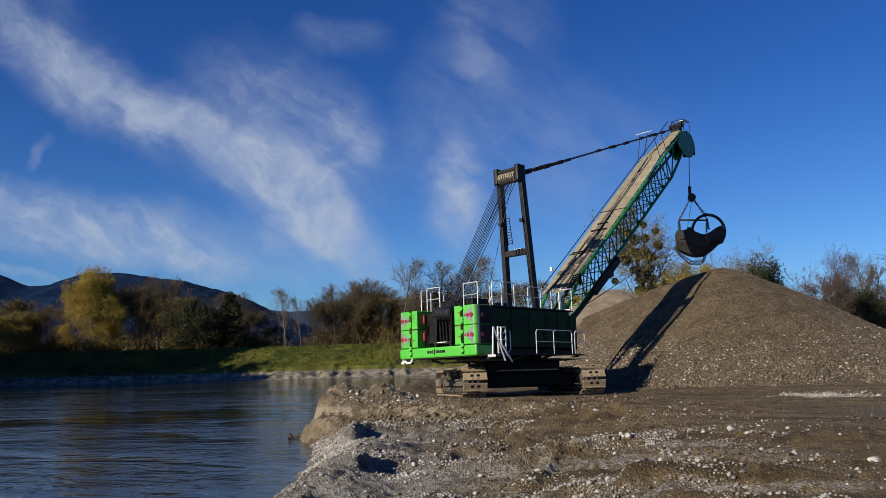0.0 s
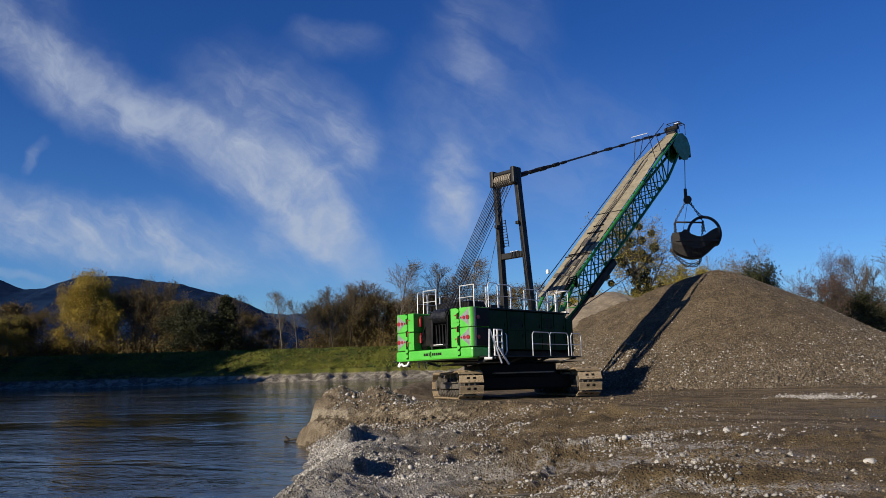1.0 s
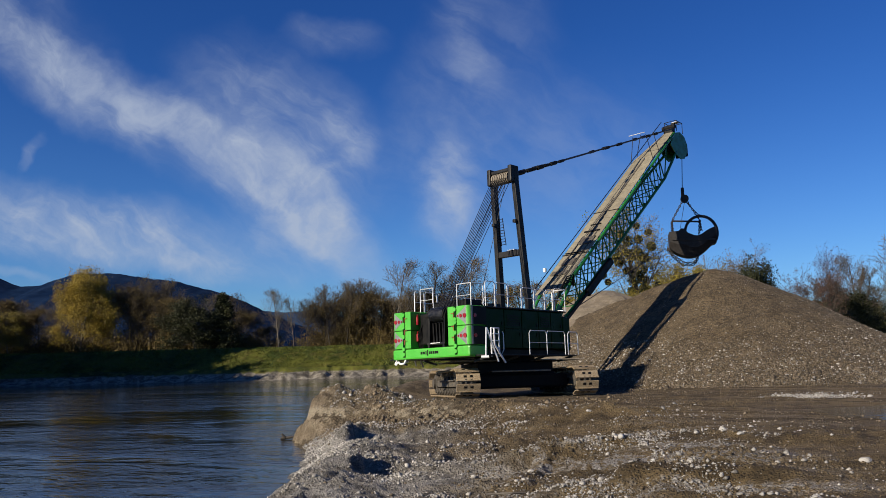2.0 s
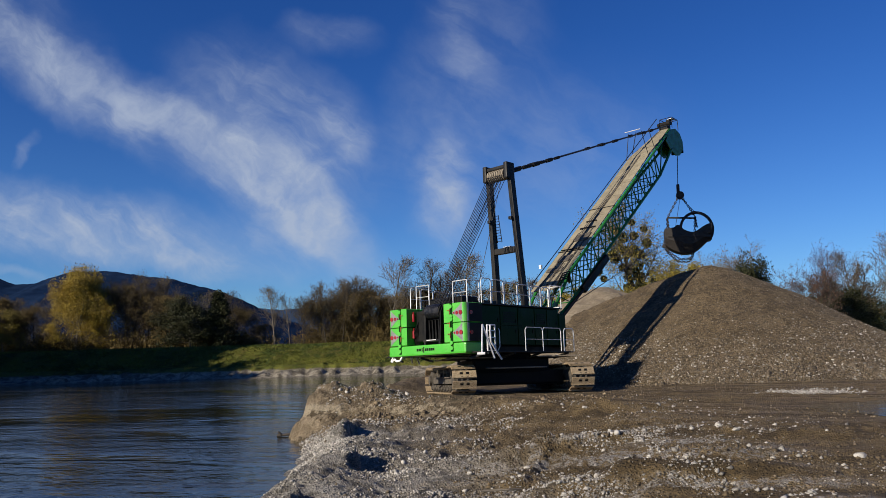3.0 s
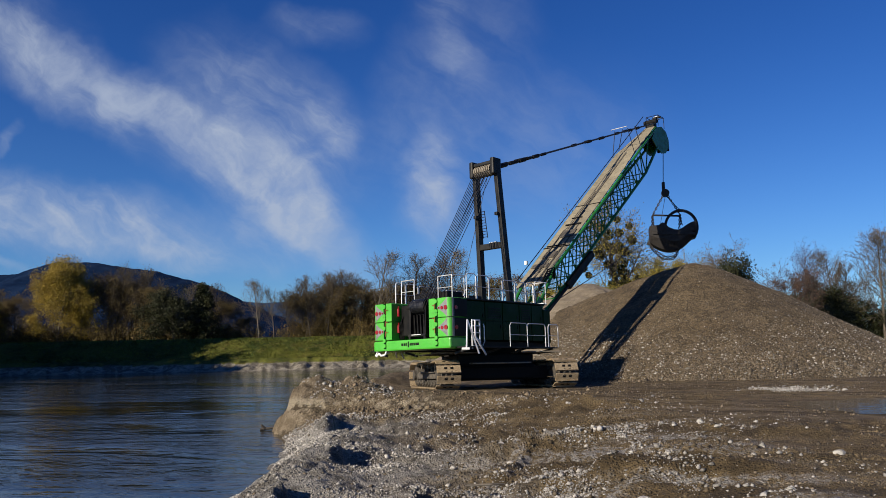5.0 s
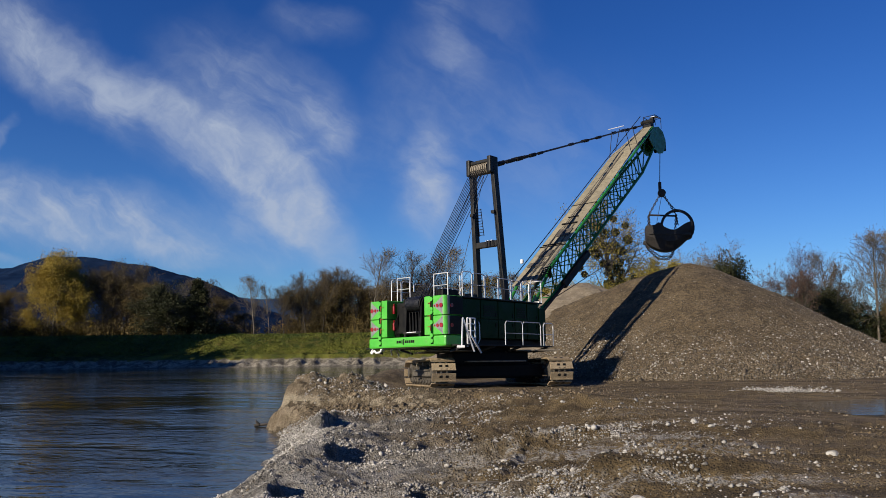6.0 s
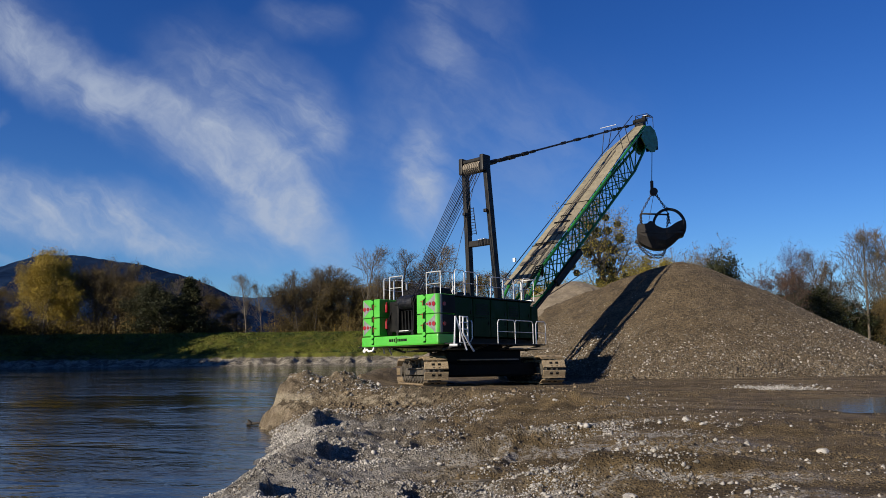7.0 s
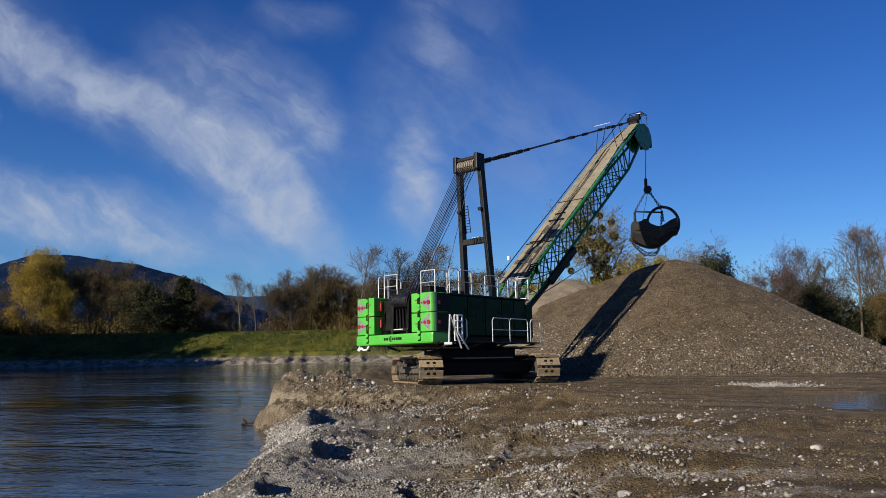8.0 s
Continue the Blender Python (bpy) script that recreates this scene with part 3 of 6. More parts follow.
def heap_behind(x, y):
    d = np.hypot((x - 9.5) * 0.95, (y - 51.5) * 0.9)
    return 5.75 - 0.56 * np.sqrt(d * d + 0.8) + 0.22 * fbm(x, y, 0.9, 4, 44)


def build_heap(name, fn, cx, cy, radius, mat, label):
    rings, spokes = 110, 220
    r = np.linspace(0, 1, rings)[:, None] ** 0.9 * radius
    g = np.linspace(0, 2 * np.pi, spokes, endpoint=False)[None, :]
    x, y = cx + r * np.cos(g), cy + r * np.sin(g)
    z = np.maximum(fn(x, y), -0.25)
    verts = np.stack([x, y, z], -1).reshape(-1, 3)
    faces = [(i * spokes + j, i * spokes + (j + 1) % spokes, (i + 1) * spokes + (j + 1) % spokes, (i + 1) * spokes + j) for i in range(rings - 1) for j in range(spokes)]
    faces = [f[::-1] for f in faces]
    return tagged(mesh_object(name, verts.tolist(), faces, [mat], smooth=True), label, "gravel heap")


def build_mountains():
    def ridge(name, dist, tops, base, mat, label, seed):
        xs = np.linspace(tops[0][0], tops[-1][0], 260)
        hz = np.interp(xs, [t[0] for t in tops], [t[1] for t in tops])
        hz = hz + 7 * fbm(xs / 90, xs * 0, 1.0, 5, seed) + 3 * np.abs(fbm(xs / 14, xs * 0, 1.0, 3, seed + 1))
        verts, rows = [], 14
        for k in range(rows):
            q = k / (rows - 1)
            yy = dist + 900 * (q - 1) + 60 * fbm(xs / 160, xs * 0 + q * 3, 1.0, 4, seed + 2)
            zz = base + (hz - base) * (q ** 1.1) + 10 * q * (1 - q) * fbm(xs / 60, xs * 0 + q * 6, 1.0, 4, seed + 3) * 4
            verts += list(zip(xs.tolist(), (yy if k < rows - 1 else yy * 0 + dist).tolist(), (zz if k < rows - 1 else hz).tolist()))
        n = len(xs)
        faces = [(k * n + i, k * n + i + 1, (k + 1) * n + i + 1, (k + 1) * n + i) for k in range(rows - 1) for i in range(n - 1)]
        tagged(mesh_object(name, verts, faces, [mat], smooth=True), label, "mountain", kind="structure")
    # both ridges carry their air haze as surface colour
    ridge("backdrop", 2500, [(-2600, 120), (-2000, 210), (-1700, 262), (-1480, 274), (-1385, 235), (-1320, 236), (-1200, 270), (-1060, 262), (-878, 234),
                             (-751, 196), (-680, 168), (-600, 128), (-520, 96), (-430, 62), (-300, 25), (-100, -5)], -10, MOUNTAIN, "wooded mountain ridge tinted dark blue for distance haze", 61)
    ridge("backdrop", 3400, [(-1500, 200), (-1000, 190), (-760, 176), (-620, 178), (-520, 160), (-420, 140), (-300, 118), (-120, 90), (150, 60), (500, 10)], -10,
          MOUNTAIN_FAR, "farther wooded mountain ridge tinted paler blue for haze", 71)


build_ground()
build_water()
build_heap("gravel_mound", heap, MAIN[0] - 1.0, MAIN[1] + 0.8, 15.0, PILE, "tall heap of brown excavated river gravel")
build_heap("sand_mound", heap_behind, 9.5, 51.5, 11.5, PALE_SOIL, "pale sandy heap behind the gravel heap")
build_mountains()


# ---- dragline machine ----
YAW = radians(-43.65)
MACHINE = Matrix.Translation((1.923, 33.975, 0.0)) @ Matrix.Rotation(-0.0401, 4, "X") @ Matrix.Rotation(-0.0026, 4, "Y") @ Matrix.Rotation(YAW, 4, "Z")
crane = thing("dragline_excavator", MACHINE, "bright green crawler dragline with a lattice boom, on muddy ground", "excavator")


def at_part(ob, m):
    ob.matrix_basis = m
    return ob


# crawler undercarriage, turned under the upper body
UNDER = Matrix.Translation((0, 0, -0.19)) @ Matrix.Rotation(radians(12.0) - YAW, 4, "Z")
bm = box(bm_new(), (0, 0, 0.62), (3.2, 3.4, 0.62), 0.06)
box(bm, (0, 1.5, 0.6), (4.2, 0.55, 0.5), 0.05)
box(bm, (0, -1.5, 0.6), (4.2, 0.55, 0.5), 0.05)
# added block: fills the gap below the deck with black for its shadow
box(bm, (0, 0, 1.10), (3.1, 3.3, 0.5), 0.05)
under = at_part(part("undercarriage", bm, BLACK, crane, "black car body between the crawlers, raised to darken the shaded gap"), UNDER)
ring = bm_new()
bmesh.ops.create_cone(ring, cap_ends=True, segments=48, radius1=1.25, radius2=1.25, depth=0.55, matrix=Matrix.Translation((0, 0, 1.14)))
part("slew_ring", ring, BLACK, crane)
for y0 in (-1.15, 1.15):
    bm = box(bm_new(), (0, y0 * 1.9, 0.98), (2.4, 0.5, 0.05), 0.01)
    part("catwalk", bm, MUDDY, under)
for sx, y0 in ((-1, -0.2), (1, -0.2), (-1, 1.7), (1, 1.7)):
    bm = box(bm_new(), (sx * 1.75, y0 - 1.2, 1.40), (1.7, 1.7, 0.05), 0.012)
    part("step_plate", bm, MUDDY, under, "mud-covered step plate")

pad_bm = box(bm_new(), (0, 0, 0.025), (0.93, 0.315, 0.045), 0.012)
for dy in (-0.13,):
    box(pad_bm, (0, dy, 0.06), (0.92, 0.03, 0.04))
for dx in (-0.12, 0.12):
    box(pad_bm, (dx, 0.04, 0.045), (0.12, 0.09, 0.016))
pad_mesh = bpy.data.meshes.new("track_pad")
pad_bm.to_mesh(pad_mesh)
pad_bm.free()
pad_mesh.materials.append(RUST_PAD)
pad_mesh.materials.append(BLACK)
for f in pad_mesh.polygons[-12:]:
    f.material_index = 1
HALF, RAD = 2.55, 0.485


def on_loop(s):
    """Point and tilt at the run s of the crawler's loop."""
    arc = math.pi * RAD
    s %= 4 * HALF + 2 * arc
    if s < 2 * HALF:
        return -HALF + s, 2 * RAD, 0.0
    s -= 2 * HALF
    if s < arc:
        g = s / RAD
        return HALF + RAD * math.sin(g), RAD + RAD * math.cos(g), -g
    s -= arc
    if s < 2 * HALF:
        return HALF - s, 0.0, math.pi
    g = (s - 2 * HALF) / RAD
    return -HALF - RAD * math.sin(g), RAD - RAD * math.cos(g), math.pi - g


def crawler(side):
    x0 = side * 2.36 + 0.08
    lift = 0.085
    bm = box(bm_new(), (x0, 0, RAD + lift - 0.02), (0.46, 4.4, 0.28), 0.05)
    for k in range(6):
        box(bm, (x0, -1.75 + 0.7 * k, RAD + lift + 0.2), (0.3, 0.12, 0.22), 0.02)
    box(bm, (x0, 0, RAD + lift + 0.10), (0.62, 3.2, 0.05), 0.01)
    for e in (-1, 1):
        box(bm, (x0, e * 2.2, RAD + lift), (0.3, 0.9, 0.26), 0.04)
    frame_ob = at_part(part("crawler_frame", bm, FRAME_MUD_DARKENED, crane, "muddy crawler side frame"), UNDER)
    for e in (-1, 1):
        w = bm_new()
        m = Matrix.Translation((x0, e * HALF, RAD + lift)) @ Matrix.Rotation(math.pi / 2, 4, "Y")
        bmesh.ops.create_cone(w, cap_ends=True, segments=28, radius1=0.40, radius2=0.40, depth=0.5, matrix=m)
        bmesh.ops.create_cone(w, cap_ends=True, segments=20, radius1=0.22, radius2=0.2, depth=0.72, matrix=m)
        for k in range(10):
            g = k * math.pi / 5
            box(w, (x0, e * HALF + 0.4 * math.cos(g), RAD + lift + 0.4 * math.sin(g)), (0.2, 0.1, 0.1))
        part("sprocket" if e > 0 else "idler", w, FRAME_MUD_DARKENED, frame_ob)
    for k in range(8):
        w = bm_new()
        y = -2.0 + k * 4.0 / 7
        tube(w, (x0 - 0.3, y, 0.085 + lift + 0.06), (x0 + 0.3, y, 0.085 + lift + 0.06), 0.14, 16)
        tube(w, (x0 - 0.36, y, 0.085 + lift + 0.06), (x0 + 0.36, y, 0.085 + lift + 0.06), 0.07, 10)
        part("roller", w, FRAME_MUD_DARKENED, frame_ob)
    for k in range(3):
        w = tube(bm_new(), (x0 - 0.22, -1.4 + 1.4 * k, 2 * RAD - 0.04), (x0 + 0.22, -1.4 + 1.4 * k, 2 * RAD - 0.04), 0.10, 14)
        part("carrier_roller", w, MUDDY, frame_ob)
    count = 35
    total = 4 * HALF + 2 * math.pi * RAD
    for k in range(count):
        y, z, g = on_loop((k + 0.5) * total / count)
        ob = new("track_pad", pad_mesh)
        ob.parent = frame_ob
        sag = -0.05 * math.cos(y / HALF * math.pi / 2) if z > 1.9 * RAD and abs(y) < HALF else 0.0
        ob.matrix_basis = Matrix.Translation((x0, y, z + lift + sag)) @ Matrix.Rotation(g, 4, "X")
    links = bm_new()
    for k in range(count):
        y, z, g = on_loop(k * total / count)
        for dx in (-0.11, 0.11):
            box(links, (x0 + dx, y, lift + RAD + (z - RAD) * 0.9), (0.06, 0.28, 0.1), 0, Matrix.Rotation(g, 3, "X"))
    part("track_chain", links, FRAME_MUD_DARKENED, frame_ob)


crawler(-1)
crawler(1)

# upper body
Z0, ZT, R = 1.345, 3.22, 4.42
bm = box(bm_new(), (0, -0.85, 1.52), (3.6, 6.0, 0.26), 0.04)
part("main_deck", bm, BLACK, crane)
bm = box(bm_new(), (0, -R + 0.5, Z0 + 0.2), (4.2, 1.0, 0.40), 0.07)
beam_ob = part("counterweight_base", bm, GREEN, crane, "bright green rear counterweight beam")
for k, (x, w, h) in enumerate(((-0.44, 0.10, 0.1), (-0.31, 0.10, 0.1), (-0.19, 0.05, 0.13), (-0.10, 0.05, 0.22), (0.0, 0.06, 0.1), (0.10, 0.09, 0.1), (0.22, 0.09, 0.1), (0.33, 0.08, 0.1), (0.43, 0.09, 0.1))):
    part("mark", box(bm_new(), (x, -R - 0.004, Z0 + 0.22), (w, 0.012, h)), BLACK, beam_ob)


def round_block(x0, x1, y0, y1, z0, z1, outer, r=0.16):
    """A weight whose outer rear edge is rounded."""
    sgn = 1 if outer > 0 else -1
    xo, xi = (x1, x0) if sgn > 0 else (x0, x1)
    pts = [(xi, y0), (xi, y1), (xo, y1)]
    for k in range(7):
        g = k / 6 * math.pi / 2
        pts.append((xo - sgn * r * (1 - math.cos(g)), y0 + r * (1 - math.sin(g))))
    bm = bm_new()
    lo = [bm.verts.new((*p, z0)) for p in pts]
    f = bm.faces.new(lo)
    up = bmesh.ops.extrude_face_region(bm, geom=[f])["geom"]
    bmesh.ops.translate(bm, vec=(0, 0, z1 - z0), verts=[v for v in up if isinstance(v, bmesh.types.BMVert)])
    bmesh.ops.recalc_face_normals(bm, faces=bm.faces)
    flat = [e for e in bm.edges if abs(e.verts[0].co.z - e.verts[1].co.z) < 1e-5]
    bmesh.ops.bevel(bm, geom=flat, offset=0.02, segments=1, affect="EDGES")
    return bm


for sx in (-1, 1):
    for z0, z1 in ((1.77, 2.475), (2.495, ZT)):
        a, b = sorted((sx * 1.03, sx * 2.1))
        blk = part("counterweight", round_block(a, b, -R, -3.45, z0, z1, sx), GREEN, crane)
        # grey cusp-shaped marking, wrapped round the outer corner
        bm = bm_new()
        prev = None
        for k in range(25):
            s = k / 24 * 2 - 1
            z = (z0 + z1) / 2 + s * (z1 - z0) / 2 * 0.97
            inner = sx * (1.94 - 0.50 * (1 - abs(s)) ** 1.35)
            row = [bm.verts.new((inner, -R - 0.006, z)), bm.verts.new((sx * 1.945, -R - 0.006, z)), bm.verts.new((sx * 2.02, -R + 0.025, z)),
                   bm.verts.new((sx * 2.075, -R + 0.075, z)), bm.verts.new((sx * 2.108, -R + 0.16, z)), bm.verts.new((sx * 2.108, -R + 0.24, z))]
            if prev:
                for i in range(5):
                    bm.faces.new((prev[i], prev[i + 1], row[i + 1], row[i]))
            prev = row
        bmesh.ops.recalc_face_normals(bm, faces=bm.faces)
        part("marking", bm, GREY_PANEL, blk, "grey cusp-shaped marking")
        # black sheet over the green outer side, added for its shade
        part("side_cheek", box(bm_new(), (sx * 2.106, -R + 0.60, (z0 + z1) / 2), (0.014, 0.72, z1 - z0 - 0.03), 0.004), BLACK, blk, "black plate standing in for shade on the side of the weight")
        zm = (z0 + z1) / 2 - 0.01
        for x, r in ((1.56, 0.035), (1.71, 0.065), (1.90, 0.085)):
            bm = tube(bm_new(), (sx * x, -R - 0.022, zm), (sx * x, -R + 0.02, zm), r, 18)
            part("reflector", bm, RED, blk, "round red reflector")
        bm = tube(bm_new(), (sx * 2.10, -R + 0.34, zm), (sx * 2.13, -R + 0.34, zm), 0.075, 18)
        part("side_reflector", bm, RED, blk)
    bm = box(bm_new(), (sx * 1.42, -R + 0.002, 2.33), (0.13, 0.03, 1.8))
    rail = part("clamp_strip", bm, GREEN_DARK, crane)
    for z in (1.55, 1.75, 2.24, 2.62, 2.73, 3.1):
        part("clamp_disc", tube(bm_new(), (sx * 1.42, -R - 0.05, z), (sx * 1.42, -R, z), 0.075, 18), GREEN, rail)
    for z, tone in ((2.42, ORANGE), (2.02, ORANGE), (2.9, ORANGE)):
        bm = box(bm_new(), (sx * 1.36, -R - 0.03, z), (0.026, 0.03, 0.20), 0.005)
        box(bm, (sx * 1.29, -R - 0.03, z + 0.06), (0.14, 0.02, 0.018))
        part("latch", bm, tone, rail, "orange latch")
    part("seam_cover", box(bm_new(), (sx * 1.25, -R - 0.008, 2.485), (0.5, 0.02, 0.03)), GREEN_DARK, crane)

bow = line(bm_new(), [(-2.08, -4.2, 1.36), (-2.1, -4.3, 1.2), (-1.98, -4.36, 1.16), (-1.86, -4.34, 1.27), (-1.74, -4.36, 1.18), (-1.5, -4.36, 1.2), (-1.46, -4.3, 1.36)], 0.04, 8)
part("towing_bow", bow, WHITE, crane, "white bent towing bow")
# winch bay at the rear
part("bay_wall", box(bm_new(), (0, -3.35, 2.4), (2.1, 0.12, 1.5)), BLACK, crane)
for x in (-0.22, 0.6):
    bm = bm_new()
    ws = [(-4.25, 1.76), (-3.5, 1.76), (-3.5, 3.1), (-3.75, 3.3), (-4.05, 3.28), (-4.2, 3.0)]
    f = bm.faces.new([bm.verts.new((x, y, z)) for y, z in ws])
    ex = bmesh.ops.extrude_face_region(bm, geom=[f])["geom"]
    bmesh.ops.translate(bm, vec=(0.07, 0, 0), verts=[v for v in ex if isinstance(v, bmesh.types.BMVert)])
    bmesh.ops.recalc_face_normals(bm, faces=bm.faces)
    part("winch_cheek", bm, BLACK, crane)
drum = part("winch_drum", tube(bm_new(), (-0.2, -4.0, 3.02), (0.62, -4.0, 3.02), 0.25, 28), GANTRY, crane, "winch drum wound with wire rope")
for k in range(14):
    x = -0.14 + k * 0.053
    part("rope_turn", tube(bm_new(), (x - 0.022, -4.0, 3.02), (x + 0.022, -4.0, 3.02), 0.285, 26), ROPE, drum)
for k in range(4):
    bm = bm_new()
    x = -0.05 + 0.17 * k
    f = bm.faces.new([bm.verts.new(p) for p in ((x - 0.05, -4.12, 1.95), (x + 0.05, -4.12, 1.95), (x + 0.02, -4.15, 2.7), (x - 0.02, -4.15, 2.7))])
    ex = bmesh.ops.extrude_face_region(bm, geom=[f])["geom"]
    bmesh.ops.translate(bm, vec=(0, 0.12, 0), verts=[v for v in ex if isinstance(v, bmesh.types.BMVert)])
    bmesh.ops.recalc_face_normals(bm, faces=bm.faces)
    part("winch_rib", bm, BLACK, crane)
part("winch_guard", box(bm_new(), (0.2, -3.96, 2.3), (0.74, 0.1, 1.1), 0.02), BLACK, crane)
bm = box(bm_new(), (0.2, -4.2, 1.9), (0.95, 0.16, 0.09), 0.02)
for x in (-0.2, 0.6):
    box(bm, (x, -4.2, 1.83), (0.08, 0.14, 0.22), 0.01)
part("winch_step", bm, GANTRY, crane)
part("white_clip", box(bm_new(), (0.2, -4.3, 1.92), (0.5, 0.02, 0.025)), WHITE, crane)
part("hydraulic_box", box(bm_new(), (-0.62, -3.75, 2.5), (0.5, 0.6, 1.2), 0.05), BLACK, crane)
part("hydraulic_motor", tube(bm_new(), (-0.55, -3.9, 3.0), (-0.25, -3.9, 3.0), 0.17, 20), BLACK, crane)
for x, z in ((-0.97, 2.2), (-0.97, 2.85), (0.92, 2.2)):
    bm = tube(bm_new(), (x, -4.1, z - 0.15), (x, -4.1, z + 0.15), 0.055, 12)
    tube(bm, (x, -4.1, z + 0.15), (x + 0.03, -4.12, z + 0.24), 0.03, 8)
    part("red_valve", bm, RED, crane, "red valve body")
part("white_valve", box(bm_new(), (0.93, -4.1, 2.5), (0.08, 0.1, 0.1), 0.02), WHITE, crane)
for k in range(5):
    pts = [(-1.0 + 0.06 * k, -4.0, 1.8), (-0.98 + 0.05 * k, -4.12, 2.2 + 0.08 * k), (-0.85 + 0.04 * k, -3.9, 2.75 + 0.06 * k)]
    part("hose", line(bm_new(), pts, 0.022), BLACK, crane)

# engine house with its doors
part("engine_house", box(bm_new(), (0, -1.0, 2.42), (3.96, 4.85, 1.52), 0.05), GREEN_DARK, crane, "dark green engine house")
part("front_deck", box(bm_new(), (1.45, 1.65, 2.3), (1.2, 0.5, 1.4), 0.05), GREEN_DARK, crane)
part("roof_plate", box(bm_new(), (0, -0.9, 3.205), (4.1, 5.2, 0.045), 0.012), GANTRY, crane)
for sx in (-1, 1):
    for k, (y0, y1) in enumerate(((-3.38, -2.35), (-2.31, -1.28), (-1.24, -0.21), (-0.17, 0.6), (0.64, 1.4))):
        bm = box(bm_new(), (sx * 1.995, (y0 + y1) / 2, 2.78), (0.05, y1 - y0, 0.72), 0.012)
        d = part("door", bm, GREEN_DARK, crane, "dark green service door")
        part("handle", box(bm_new(), (sx * 2.03, y1 - 0.12, 2.6), (0.03, 0.04, 0.14), 0.006), BLACK, d)
        bm = box(bm_new(), (sx * 1.995, (y0 + y1) / 2, 2.03), (0.05, y1 - y0, 0.72), 0.012)
        d = part("door", bm, GREEN_DARK, crane, "dark green service door")
        part("handle", box(bm_new(), (sx * 2.03, y1 - 0.12, 2.2), (0.03, 0.04, 0.14), 0.006), BLACK, d)
        for j in range(5):
            if k in (1, 3):
                part("louvre", box(bm_new(), (sx * 2.026, (y0 + y1) / 2, 2.55 + 0.09 * j), (0.025, (y1 - y0) * 0.7, 0.04)), BLACK, d)
    bm = box(bm_new(), (sx * 2.33, -1.3, 1.375), (0.62, 5.6, 0.05), 0.01)
    cat = part("side_catwalk", bm, GANTRY, crane, "steel side catwalk")
    for y in (-3.9, -2.2, -0.6, 1.2):
        part("bracket", beam(bm_new(), (sx * 2.6, y, 1.34), (sx * 1.85, y, 1.16), 0.06, 0.08), GANTRY, cat)
    # hoops along the catwalk
    for y0, y1 in ((-1.55, -0.45), (-0.45, 0.75), (0.95, 1.62)):
        pts = [(sx * 2.6, y0, 1.4), (sx * 2.6, y0, 2.22), (sx * 2.6, y0 + 0.08, 2.32), (sx * 2.6, y1 - 0.08, 2.32), (sx * 2.6, y1, 2.22), (sx * 2.6, y1, 1.4)]
        bm = line(bm_new(), pts, 0.018 if y0 < 0.9 else 0.022)
        tube(bm, (sx * 2.6, y0, 1.86), (sx * 2.6, y1, 1.86), 0.012)
        part("guard_hoop", bm, SILVER, cat)
    bm = line(bm_new(), [(sx * 2.05, -2.55, 1.45), (sx * 2.1, -2.5, 1.6), (sx * 2.1, -2.5, 2.2), (sx * 2.05, -2.5, 2.28)], 0.022)
    part("grab_bar", bm, SILVER, cat)
    # folding access ladder
    lad = line(bm_new(), [(sx * 2.62, -4.05, 2.36), (sx * 2.72, -3.55, 1.12)], 0.035)
    line(lad, [(sx * 2.62, -3.62, 2.36), (sx * 2.62, -3.62, 1.75), (sx * 2.72, -3.15, 1.08)], 0.035)
    line(lad, [(sx * 2.62, -4.05, 2.36), (sx * 2.62, -4.12, 1.35)], 0.03)
    ladder = part("access_ladder", lad, SILVER, crane, "folding galvanised access ladder")
    for y in (-3.72, -3.28):
        part("stile", line(bm_new(), [(sx * 2.55, y, 2.36), (sx * 2.55, y, 1.3)], 0.03), SILVER, ladder)
    part("ladder_head", tube(bm_new(), (sx * 2.55, -3.72, 2.36), (sx * 2.55, -3.28, 2.36), 0.03), SILVER, ladder)
    for k in range(4):
        z = 1.4 + 0.25 * k
        part("rung", box(bm_new(), (sx * 2.56, -3.5, z), (0.08, 0.42, 0.035), 0.006), SILVER, ladder)
    if sx < 0:
        ladder.location = (0.3, 0.7, 0.0)
    part("foot_clip", tube(bm_new(), (sx * 2.5, -4.25, 1.3), (sx * 2.7, -4.05, 1.3), 0.05, 8), WHITE, ladder)

